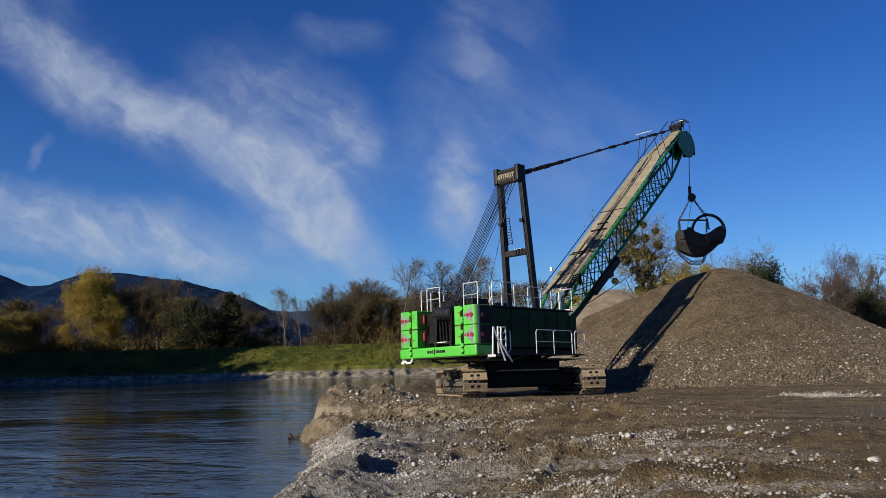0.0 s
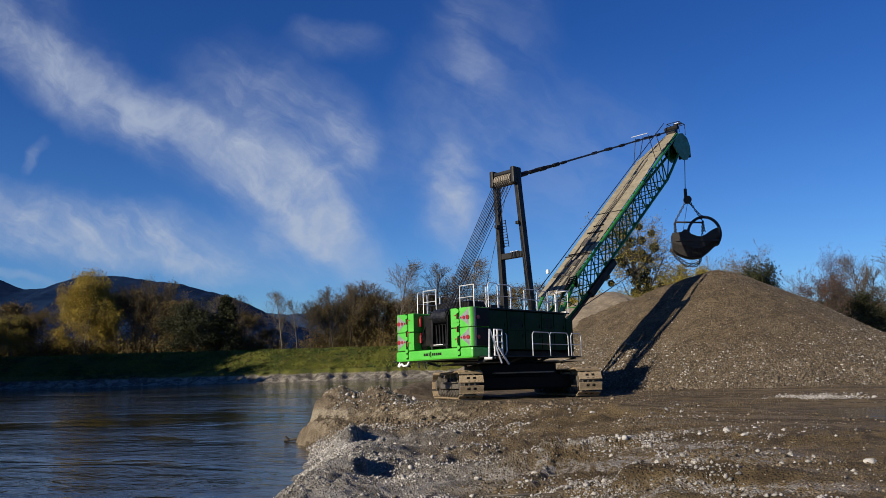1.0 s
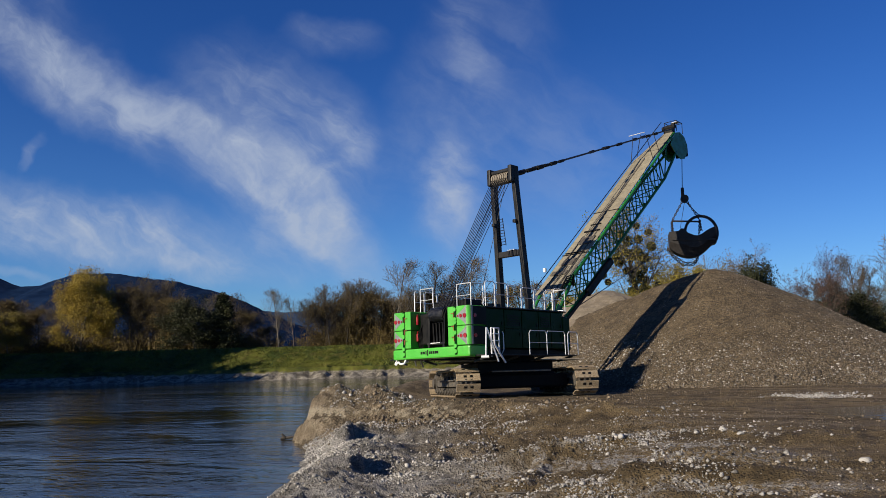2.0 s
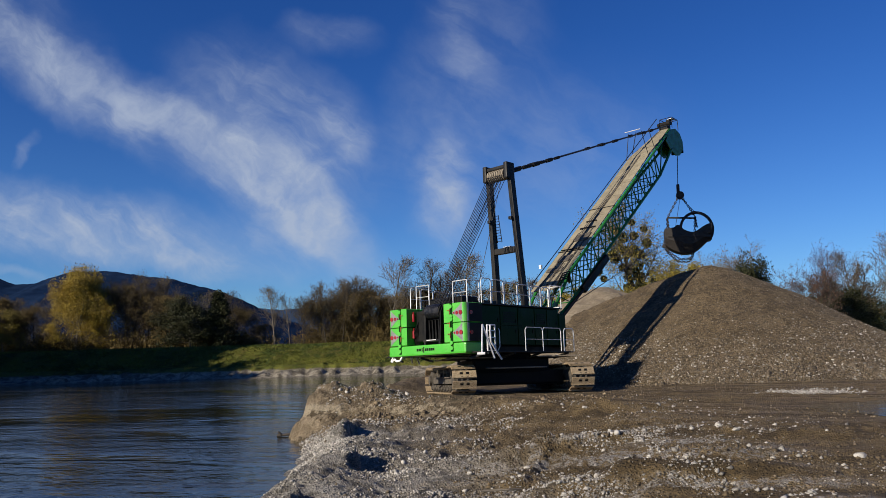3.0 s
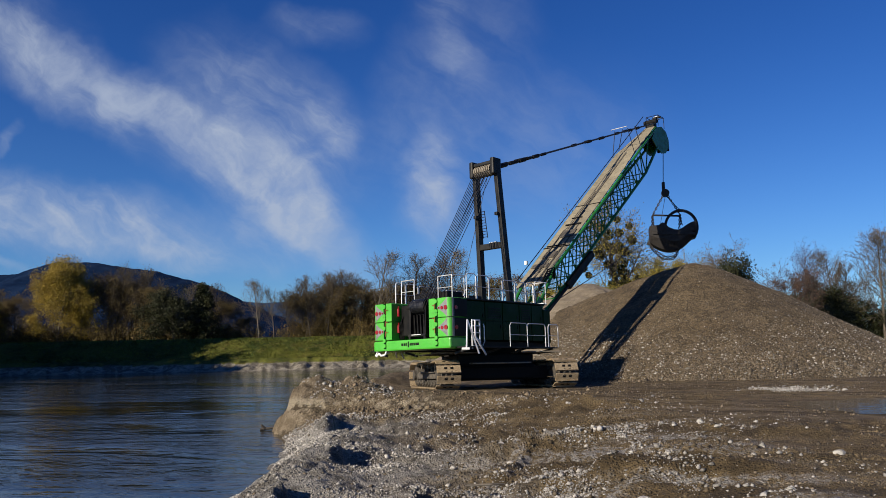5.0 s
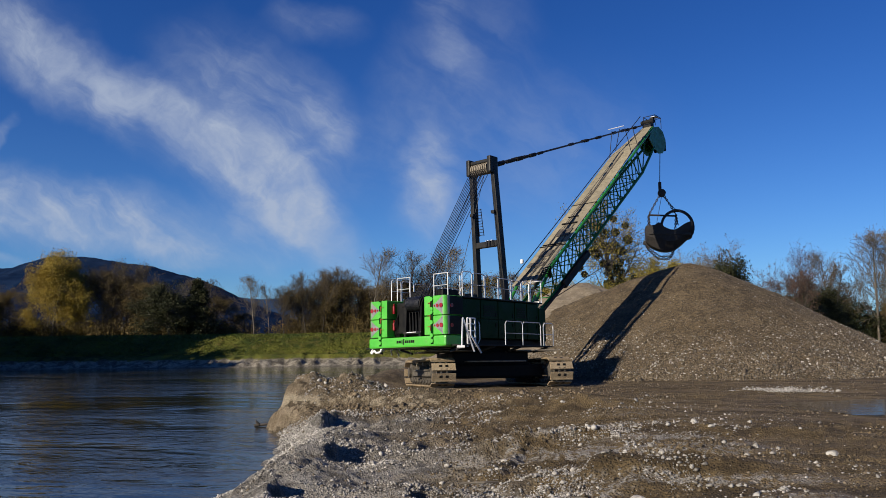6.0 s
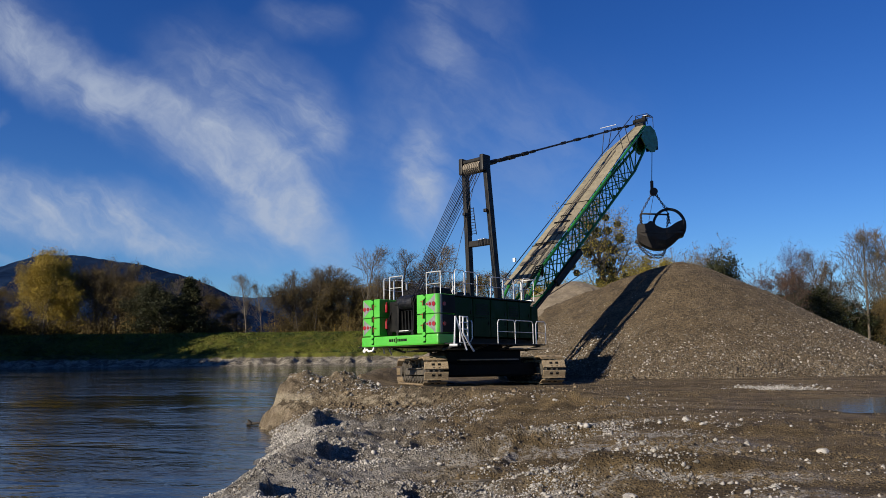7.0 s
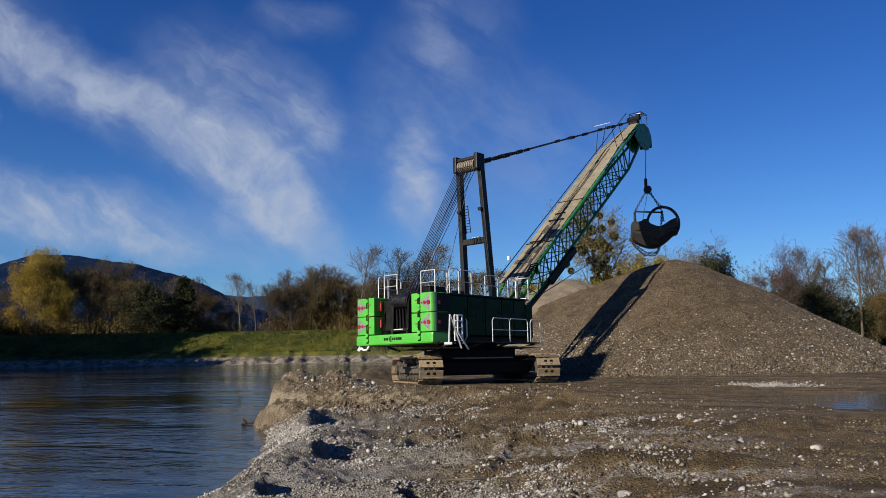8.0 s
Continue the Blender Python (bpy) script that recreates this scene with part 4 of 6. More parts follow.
# roof railings
for sx in (-1, 1):
    fence = part("roof_railing", box(bm_new(), (sx * 1.98, -1.2, 3.235), (0.05, 5.3, 0.02)), GANTRY, crane, "galvanised roof railing")
    spans = [(-3.3, -2.75, 0.98), (-2.7, -2.0, 0.95), (-1.95, -1.15, 0.90), (-1.1, -0.35, 0.86), (-0.3, 0.35, 0.84), (0.4, 0.9, 0.84), (1.0, 1.75, 0.95)]
    for y0, y1, h in spans:
        pts = [(sx * 1.96, y0, 3.22), (sx * 1.96, y0, 3.22 + h - 0.07), (sx * 1.96, y0 + 0.07, 3.22 + h), (sx * 1.96, y1 - 0.07, 3.22 + h), (sx * 1.96, y1, 3.22 + h - 0.07), (sx * 1.96, y1, 3.22)]
        part("hoop", line(bm_new(), pts, 0.019), SILVER, fence)
        part("knee_rail", tube(bm_new(), (sx * 1.96, y0, 3.22 + h * 0.52), (sx * 1.96, y1, 3.22 + h * 0.52), 0.013), SILVER, fence)
    pts = [(sx * 1.40, -3.5, 3.22), (sx * 1.40, -3.5, 4.18), (sx * 0.66, -3.5, 4.18), (sx * 0.66, -3.5, 3.1)]
    part("rear_hoop", line(bm_new(), pts, 0.019), SILVER, fence)
    part("knee_rail", tube(bm_new(), (sx * 1.40, -3.5, 3.72), (sx * 0.66, -3.5, 3.72), 0.013), SILVER, fence)
    pts = [(sx * 1.40, -3.5, 4.18), (sx * 1.40, -2.8, 4.18), (sx * 1.40, -2.8, 3.22)]
    part("inner_hoop", line(bm_new(), pts, 0.018), SILVER, fence)
pts = [(1.96, 1.75, 3.22), (1.96, 1.75, 4.17), (1.3, 1.75, 4.17), (1.3, 1.75, 3.22)]
front_rail = part("front_railing", line(bm_new(), pts, 0.02), SILVER, crane)
part("front_step", box(bm_new(), (1.7, 1.72, 3.28), (0.4, 0.12, 0.05), 0.01), WHITE, crane)
part("roof_housing", box(bm_new(), (-0.1, -2.75, 3.42), (1.9, 0.9, 0.42), 0.05), BLACK, crane, "dark machinery housing on the roof")
part("exhaust", tube(bm_new(), (-1.2, -2.0, 3.2), (-1.2, -2.0, 3.75), 0.12, 18), BLACK, crane)
part("air_filter", tube(bm_new(), (-0.95, -2.9, 3.45), (-0.35, -2.9, 3.45), 0.22, 20), BLACK, crane)
part("tool_box", box(bm_new(), (0.6, -1.75, 3.36), (0.9, 0.8, 0.26), 0.03), GANTRY, crane)

# gantry with its sheaves, ladder and reeving
legs_a, legs_b = (0.77, 0.86, 3.0), (0.60, 0.41, 9.45)
for sx in (-1, 1):
    leg = part("gantry_leg", beam(bm_new(), (sx * legs_a[0], legs_a[1], legs_a[2]), (sx * legs_b[0], legs_b[1], legs_b[2]), 0.2, 0.3, (0, 1, 0), 0.025), GANTRY, crane, "dark steel gantry leg")
    part("lug", box(bm_new(), (sx * 0.6, 0.35, 7.2), (0.16, 0.2, 0.14), 0.02), GANTRY, leg)
    part("head_plate", box(bm_new(), (sx * 0.6, 0.35, 9.3), (0.2, 0.55, 0.75), 0.06), GANTRY, leg)
part("gantry_brace", box(bm_new(), (0, 0.66, 5.87), (1.36, 0.22, 0.26), 0.03), GANTRY, crane)
part("brace_plate", box(bm_new(), (0.15, 0.6, 6.02), (0.4, 0.16, 0.03)), SILVER, crane)
part("gantry_head", box(bm_new(), (0, 0.38, 9.5), (1.3, 0.42, 0.16), 0.04), GANTRY, crane)
for k in range(9):
    x = -0.42 + k * 0.105
    part("sheave", tube(bm_new(), (x - 0.035, 0.33, 9.18), (x + 0.035, 0.33, 9.18), 0.26, 24), MUDDY, crane, "worn rope sheave")
for k in range(9):
    x = -0.42 + k * 0.105
    part("luffing_rope", tube(bm_new(), (x, 0.1, 9.15), (x * 0.75 + 0.2, -3.85, 3.25), 0.014, 5), ROPE, crane)
for k in range(4):
    x = -0.3 + k * 0.2
    part("luffing_rope", tube(bm_new(), (x, 0.5, 9.1), (x * 0.75 + 0.2, -3.6, 3.25), 0.014, 5), ROPE, crane)
lad = line(bm_new(), [(-0.55, 0.75, 6.3), (-0.58, 0.6, 7.5)], 0.018)
line(lad, [(-0.30, 0.75, 6.3), (-0.33, 0.6, 7.5)], 0.018)
ladder = part("gantry_ladder", lad, GANTRY, crane)
for k in range(10):
    part("rung", tube(bm_new(), (-0.56, 0.74 - 0.014 * k, 6.35 + 0.125 * k), (-0.31, 0.74 - 0.014 * k, 6.35 + 0.125 * k), 0.014), GANTRY, ladder)


# boom
def top_chord(sx, q):
    """q from 0 at the foot of the lattice to 1 at the knee of the head."""
    return Vector((sx * 0.74, 4.2 + 8.56 * q, 5.05 + 7.3 * q))


def low_chord(sx, q):
    return Vector((sx * 0.74, 4.2 + 9.1 * q, 3.72 + 7.45 * q))


boom = part("boom", tube(bm_new(), (-0.95, 1.9, 2.1), (0.95, 1.9, 2.1), 0.14, 16), BOOM_GREEN, crane, "green lattice boom")
for sx in (-1, 1):
    foot = Vector((sx * 0.8, 1.9, 2.1))
    tip_top, tip_low = Vector((sx * 0.32, 15.6, 14.35)), Vector((sx * 0.32, 15.75, 13.35))
    bm = line(bm_new(), [foot, top_chord(sx, 0), top_chord(sx, 1), tip_top], 0.075, 10)
    part("top_chord", bm, BOOM_GREEN, boom)
    bm = line(bm_new(), [foot, low_chord(sx, 0), low_chord(sx, 1), tip_low], 0.075, 10)
    part("bottom_chord", bm, BOOM_GREEN, boom)
    N = 13
    for k in range(N):
        a, b = top_chord(sx, k / N), low_chord(sx, (k + 0.5) / N)
        c = top_chord(sx, (k + 1) / N)
        part("lacing_bar", tube(bm_new(), a, b, 0.034, 6), BOOM_GREEN, boom)
        part("lacing_bar", tube(bm_new(), b, c, 0.034, 6), BOOM_GREEN, boom)
        part("lacing_bar", tube(bm_new(), low_chord(sx, k / N), top_chord(sx, (k + 0.5) / N), 0.022, 6), BOOM_GREEN, boom)
    part("head_brace", tube(bm_new(), low_chord(sx, 1), (tip_top + top_chord(sx, 1)) / 2, 0.035, 6), BOOM_GREEN, boom)
    part("head_brace", tube(bm_new(), top_chord(sx, 1), low_chord(sx, 1), 0.04, 6), BOOM_GREEN, boom)
    part("foot_plate", beam(bm_new(), foot, (foot + top_chord(sx, 0)) / 2, 0.1, 0.5, (0, -1, 1), 0.02), BOOM_GREEN, boom)
for k in range(14):
    a, b = low_chord(-1, k / 13), low_chord(1, min(1, (k + 1) / 13))
    part("cross_bar", tube(bm_new(), a if k % 2 else low_chord(1, k / 13), b if k % 2 else low_chord(-1, min(1, (k + 1) / 13)), 0.026, 6), BOOM_GREEN, boom)
    part("cross_bar", tube(bm_new(), low_chord(-1, k / 13), low_chord(1, k / 13), 0.026, 6), BOOM_GREEN, boom)
along_boom = (top_chord(0, 1) - top_chord(0, 0)).normalized()
out = Vector((0, -along_boom.z, along_boom.y))
# pale boards laid over the top face, panel by panel
for k in range(4):
    q0, q1 = -0.12 + k * 0.28, -0.12 + (k + 1) * 0.28 - 0.003
    for j, (x0, w) in enumerate(((-0.36, 0.655), (0.36, 0.655))):
        a, b = top_chord(0, q0) + out * 0.10, top_chord(0, q1) + out * (0.10 + 0.006 * (k % 2))
        a.x = b.x = x0
        part("deck_board", beam(bm_new(), a, b, w, 0.035, out, 0.006), DECK, boom, "pale worn deck board")
a, b = top_chord(0, 1) + out * 0.10, Vector((0, 15.5, 14.43))
bm = bm_new()
quad = [a + Vector((-0.69, 0, 0)), a + Vector((0.69, 0, 0)), b + Vector((0.30, 0, 0)), b + Vector((-0.30, 0, 0))]
f = bm.faces.new([bm.verts.new(p) for p in quad])
ex = bmesh.ops.extrude_face_region(bm, geom=[f])["geom"]
bmesh.ops.translate(bm, vec=out * -0.035, verts=[v for v in ex if isinstance(v, bmesh.types.BMVert)])
bmesh.ops.recalc_face_normals(bm, faces=bm.faces)
part("head_board", bm, DECK, boom, "pale tapered board")
for q in (0.16, 0.50):
    c = top_chord(0, q) + out * 0.13
    part("deck_strap", beam(bm_new(), c - Vector((0.76, 0, 0)), c + Vector((0.76, 0, 0)), 0.03, 0.04, out), GANTRY, boom)
# dark strips along the boards, then dark plates across them
for x, q0, q1, w in ((0.03, -0.1, 0.98, 0.10), (-0.12, 0.30, 0.62, 0.05), (-0.30, -0.1, 0.30, 0.06), (0.36, -0.1, 0.34, 0.07)):
    part("rope_strip", beam(bm_new(), top_chord(0, q0) + out * 0.135 + Vector((x, 0, 0)), top_chord(0, q1) + out * 0.135 + Vector((x, 0, 0)), w, 0.02, out), FRAME_MUD_DARKENED, boom, "dark strip along the deck boards")
for q, x, w, deep in ((0.335, 0.04, 0.9, 0.10), (0.39, -0.02, 0.62, 0.05), (0.26, 0.12, 0.8, 0.62), (0.10, 0.0, 0.7, 0.5), (0.02, -0.1, 0.9, 0.3), (0.17, -0.05, 1.1, 0.06)):
    c = top_chord(0, q) + out * 0.15
    c.x = x
    part("rope_guide", box(bm_new(), c, (w, deep, 0.05), 0.01, along_boom.to_track_quat("Y", "Z").to_matrix()), BLACK if deep < 0.2 else FRAME_MUD_DARKENED, boom, "dark plate on the deck boards")
part("work_lamp", box(bm_new(), (-0.95, 4.3, 5.55), (0.14, 0.12, 0.2), 0.03), WHITE, boom, "white work lamp")
part("cylinder_box", beam(bm_new(), (0.9, 5.0, 4.3), (0.9, 7.2, 6.05), 0.2, 0.34, (0, -1, 1), 0.04), BLACK, boom, "dark backstop cylinder")
part("cylinder_rod", tube(bm_new(), (0.9, 2.6, 2.5), (0.9, 5.2, 4.45), 0.07, 12), GANTRY, boom)
# head with sheaves and a little platform
for sx in (-1, 1):
    bm = bm_new()
    ws = [(14.9, 13.55), (15.45, 14.33), (16.1, 14.5), (16.62, 14.3), (16.9, 13.85), (16.85, 13.4), (16.45, 12.95), (16.0, 12.85), (15.4, 13.1)]
    f = bm.faces.new([bm.verts.new((sx * 0.36, y, z)) for y, z in ws])
    ex = bmesh.ops.extrude_face_region(bm, geom=[f])["geom"]
    bmesh.ops.translate(bm, vec=(sx * 0.05, 0, 0), verts=[v for v in ex if isinstance(v, bmesh.types.BMVert)])
    bmesh.ops.recalc_face_normals(bm, faces=bm.faces)
    part("head_cheek", bm, BOOM_GREEN, boom)
for x in (-0.22, -0.06, 0.1, 0.26):
    part("head_sheave", tube(bm_new(), (x - 0.05, 16.4, 13.95), (x + 0.05, 16.4, 13.95), 0.5, 28), BLACK, boom)
part("head_guard", box(bm_new(), (0, 16.93, 13.5), (0.75, 0.14, 0.6), 0.04), BLACK, boom)
bm = box(bm_new(), (-0.05, 15.72, 14.62), (0.55, 0.42, 0.55), 0.06)
box(bm, (0.1, 15.95, 14.95), (0.22, 0.2, 0.3), 0.03)
tube(bm, (-0.4, 15.6, 14.75), (0.4, 15.6, 14.75), 0.13, 12)
part("head_block", bm, BLACK, boom)
bm = line(bm_new(), [(-0.35, 15.75, 14.5), (-0.35, 15.75, 15.15), (0.4, 15.75, 15.15), (0.4, 15.75, 14.5)], 0.02)
line(bm, [(0.4, 15.75, 15.15), (0.4, 16.45, 15.1), (0.4, 16.45, 14.45)], 0.02)
line(bm, [(-0.35, 15.75, 15.15), (-0.35, 16.45, 15.1), (0.4, 16.45, 15.1)], 0.02)
part("head_railing", bm, GANTRY, boom)
part("head_step", box(bm_new(), (0.2, 16.1, 15.12), (0.3, 0.4, 0.03), 0.006), WHITE, boom)
for k in range(4):
    x, dz = 0.98 + 0.06 * k, 0.1 * k
    pts = [(x, 1.9, 2.9), (x + 0.05, 2.4, 3.9 + dz), (x + 0.08, 3.0, 4.6 + dz), (x + 0.02, 3.6, 4.75 + dz), (0.8, 4.1, 4.6)]
    part("hydraulic_hose", line(bm_new(), pts, 0.03, 7), BLACK, boom)
# pendants with their links, and the hoist rope
for sx in (-1, 1):
    a, b = Vector((sx * 0.56, 0.65, 9.35)), Vector((sx * 0.36, 15.55, 14.62))
    pen = part("pendant", tube(bm_new(), a, b, 0.035, 8), ROPE, crane, "boom pendant rope")
    for q0, q1, r in ((0.0, 0.035, 0.10), (0.05, 0.09, 0.085), (0.10, 0.13, 0.1), (0.14, 0.16, 0.075), (0.17, 0.2, 0.09), (0.215, 0.24, 0.07), (0.49, 0.515, 0.075), (0.57, 0.6, 0.075), (0.78, 0.8, 0.08), (0.84, 0.86, 0.08)):
        part("link", tube(bm_new(), a.lerp(b, q0), a.lerp(b, q1), r, 8), BLACK, pen)
    for y, q in ((12.3, 0.775), (13.0, 0.83)):
        foot = Vector((sx * 0.7, y, 5.05 + 7.3 * (y - 4.2) / 8.56 + 0.1))
        part("pendant_stay", tube(bm_new(), foot, a.lerp(b, q) + Vector((0, 0, 0.15)), 0.02, 6), GANTRY, boom)
part("stay_bar", tube(bm_new(), (-0.5, 11.95, 13.62), (0.5, 11.95, 13.62), 0.02, 6), SILVER, boom)
part("hoist_rope", tube(bm_new(), (-0.3, 15.3, 15.1), (-0.3, 1.6, 3.6), 0.022, 6), ROPE, crane)
part("drag_rope", tube(bm_new(), (0, 1.9, 2.3), (0.0, 14.2, 7.45), 0.02, 6), ROPE, crane)
part("fairlead", tube(bm_new(), (-0.3, 2.1, 2.35), (0.3, 2.1, 2.35), 0.3, 20), BLACK, crane)
part("gantry_line", tube(bm_new(), (0.1, 0.4, 9.0), (0.0, -1.6, 3.3), 0.012, 5), ROPE, crane)


def chain(bm, a, b, pitch=0.14, r=0.028, size=0.075):
    """Oval links, each turned against the last."""
    a, b = Vector(a), Vector(b)
    n = max(2, int((b - a).length / pitch))
    m, _ = along(a, b)
    rot = m.to_3x3()
    for k in range(n):
        c = a.lerp(b, (k + 0.5) / n)
        side = rot @ (Vector((1, 0, 0)) if k % 2 else Vector((0, 1, 0)))
        d = (b - a).normalized() * pitch * 0.55
        for s in (-1, 1):
            tube(bm, c - d + side * s * size * 0.6, c + d + side * s * size * 0.6, r, 5)
        tube(bm, c - d - side * size * 0.6, c - d + side * size * 0.6, r, 5)
    return bm


def build_bucket():
    m = Matrix.Translation(MACHINE @ Vector((0.0, 17.35, 8.45))) @ Matrix.Rotation(radians(-12), 4, "Z") @ Matrix.Diagonal((0.9, 0.9, 0.9, 1))
    b = thing("dragline_bucket", m, "rusty black dragline bucket with an arch, hanging on chains", "bucket")
    # shell: rows along x, a U section across y
    xs = np.linspace(-1.45, 1.45, 16)
    shell, rows = bm_new(), []
    for thick in (0.0, 0.07):
        rows.append([])
        for x in xs:
            q = (x + 1.45) / 2.9
            floor = -0.75 - 0.62 * math.sin(math.pi * min(1, q * 1.1)) ** 0.8 + 0.55 * max(0, q - 0.62) + thick
            top = 0.20 - 0.45 * math.exp(-((q - 0.60) / 0.22) ** 2) + 0.22 * q
            if q < 0.36:
                top += 0.25 * math.exp(-((q - 0.30) / 0.06) ** 2)
            half = 1.0 - thick
            row = []
            for k in range(13):
                g = -1 + 2 * k / 12
                yy = half * math.copysign(min(1, abs(g) * 1.45), g)
                zz = floor + (top - floor) * max(0, (abs(g) - 0.5) / 0.5) ** 0.8 + 0.12 * max(0, abs(g) - 0.35)
                row.append(shell.verts.new((x + (0.07 if thick and x < -1.4 else 0), yy, zz)))
            rows[-1].append(row)
    for side in rows:
        for r0, r1 in zip(side, side[1:]):
            for k in range(12):
                shell.faces.new((r0[k], r0[k + 1], r1[k + 1], r1[k]))
    for e in (0, 12):
        for i in range(15):
            shell.faces.new((rows[0][i][e], rows[1][i][e], rows[1][i + 1][e], rows[0][i + 1][e]))
    for i in (0, 15):
        for k in range(12):
            shell.faces.new((rows[0][i][k], rows[0][i][k + 1], rows[1][i][k + 1], rows[1][i][k]))
    for side in rows:
        shell.faces.new(side[0])
    bmesh.ops.recalc_face_normals(shell, faces=shell.faces)
    part("shell", shell, RUST, b)
    # arch over the mouth
    arch = bm_new()
    ring_pts = [(0.58 + 1.0 * math.cos(g), -0.25 + 0.25 * math.sin(g), 0.22 + 1.12 * math.sin(g)) for g in [radians(-30 + 240 * k / 24) for k in range(25)]]
    for p, q in zip(ring_pts, ring_pts[1:]):
        beam(arch, p, q, 0.17, 0.15, (0, 1, 0))
    part("arch", arch, RUST, b, "curved steel arch")
    part("arch_lug", box(bm_new(), (0.5, -0.1, 1.36), (0.2, 0.16, 0.16), 0.03), RUST, b)
    for sy in (-1, 1):
        part("side_rib", beam(bm_new(), (-1.3, sy * 1.03, -0.2), (1.35, sy * 1.03, -0.35), 0.06, 0.14), RUST, b)
    part("drag_lug", tube(bm_new(), (-1.52, -0.2, -0.75), (-1.52, 0.2, -0.75), 0.12, 12), RUST, b)
    part("spreader_bar", tube(bm_new(), (-1.2, 0, 1.12), (0.55, 0, 0.98), 0.06, 10), RUST, b)
    for x, y in ((-1.2, -0.9), (-1.2, 0.9), (0.55, -0.9), (0.55, 0.9)):
        part("hoist_chain", chain(bm_new(), (x, y * 0.15, 1.05), (x, y, 0.25)), RUST, b)
    for x in (-1.2, 0.55):
        part("hoist_chain", chain(bm_new(), (x, 0, 1.1), (-0.3, 0, 2.65)), RUST, b)
    bm = tube(bm_new(), (-0.3, -0.15, 2.55), (-0.3, 0.15, 2.55), 0.26, 18)
    box(bm, (-0.4, 0, 2.95), (0.2, 0.25, 0.7), 0.05)
    part("swivel_block", bm, RUST, b)
    drag = [(-1.5, 0, -0.75), (-1.25, 0.5, -1.2), (-0.6, 0.8, -1.75), (0.1, 0.85, -1.78), (0.35, 0.9, -1.2)]
    bm = bm_new()
    for p, q in zip(drag, drag[1:]):
        chain(bm, p, q)
    part("drag_chain", bm, RUST, b)
    bm = bm_new()
    for p, q in zip(drag, drag[1:]):
        chain(bm, (p[0], -p[1], p[2]), (q[0], -q[1], q[2]))
    part("drag_chain", bm, RUST, b)
    part("dump_rope", tube(bm_new(), (-0.3, 0, 2.4), (-0.75, 0, 0.3), 0.015, 5), ROPE, b)
    part("dump_rope", tube(bm_new(), (-0.3, 0, 2.4), (0.6, 0, 1.35), 0.02, 5), ROPE, b)
    top = MACHINE @ Vector((0.0, 17.0, 13.9))
    bottom = m @ Vector((-0.4, 0, 3.2))
    tagged(part("bucket_rope", tube(bm_new(), top, bottom, 0.022, 6), ROPE), "taut steel wire rope between boom head and bucket", "rope")


build_bucket()


# ---- loose stones ----
def icosahedron():
    p = (1 + 5 ** 0.5) / 2
    v = np.array([(-1, p, 0), (1, p, 0), (-1, -p, 0), (1, -p, 0), (0, -1, p), (0, 1, p), (0, -1, -p), (0, 1, -p), (p, 0, -1), (p, 0, 1), (-p, 0, -1), (-p, 0, 1)], float)
    bm = bm_new()
    vs = [bm.verts.new(c) for c in v]
    bmesh.ops.convex_hull(bm, input=vs)
    bm.verts.index_update()
    f = np.array([[q.index for q in face.verts] for face in bm.faces])
    v = np.array([q.co[:] for q in bm.verts])
    bm.free()
    return v / np.linalg.norm(v[0]), f


ICO_V, ICO_F = icosahedron()
OCT_V = np.array([(1, 0, 0), (0, 1, 0), (-1, 0, 0), (0, -1, 0), (0, 0, 1), (0, 0, -1)], float)
OCT_F = np.array([(0, 1, 4), (1, 2, 4), (2, 3, 4), (3, 0, 4), (1, 0, 5), (2, 1, 5), (3, 2, 5), (0, 3, 5)])


def spread_mesh(name, verts, faces, mat, smooth=False):
    """A mesh from arrays of vertices and of equal-sided faces."""
    me = bpy.data.meshes.new(name)
    k = faces.shape[1]
    me.vertices.add(len(verts))
    me.vertices.foreach_set("co", verts.astype(np.float32).ravel())
    me.loops.add(faces.size)
    me.loops.foreach_set("vertex_index", faces.astype(np.int32).ravel())
    me.polygons.add(len(faces))
    me.polygons.foreach_set("loop_start", np.arange(len(faces)) * k)
    me.polygons.foreach_set("loop_total", np.full(len(faces), k))
    if smooth:
        me.polygons.foreach_set("use_smooth", np.ones(len(faces), bool))
    me.materials.append(mat)
    me.update(calc_edges=True)
    return me


def pebbles(name, x, y, z, size, mat, label, rng, chips=False):
    n = len(x)
    base_v, base_f = (OCT_V * 1.15, OCT_F) if chips else (ICO_V, ICO_F)
    k = len(base_v)
    v = base_v[None] * (1 + 0.26 * rng.uniform(-1, 1, (n, k, 1))) + 0.12 * rng.uniform(-1, 1, (n, k, 3))
    v = v * (size[:, None] * rng.uniform(0.45, 1.25, (n, 3)) * np.array([1, 1, 0.72]))[:, None, :]
    g, t = rng.uniform(0, 2 * np.pi, n), rng.normal(0, 0.45, n)
    c, s, ct, st = np.cos(g), np.sin(g), np.cos(t), np.sin(t)
    rx, ry, rz = v[..., 0], v[..., 1] * ct[:, None] - v[..., 2] * st[:, None], v[..., 1] * st[:, None] + v[..., 2] * ct[:, None]
    vx, vy = rx * c[:, None] - ry * s[:, None], rx * s[:, None] + ry * c[:, None]
    co = np.stack([vx + x[:, None], vy + y[:, None], rz + (z + size * 0.18)[:, None]], -1).reshape(-1, 3)
    f = (base_f[None] + k * np.arange(n)[:, None, None]).reshape(-1, 3)
    return tagged(new(name, spread_mesh(name, co, f, mat)), label, "gravel", kind="stuff")


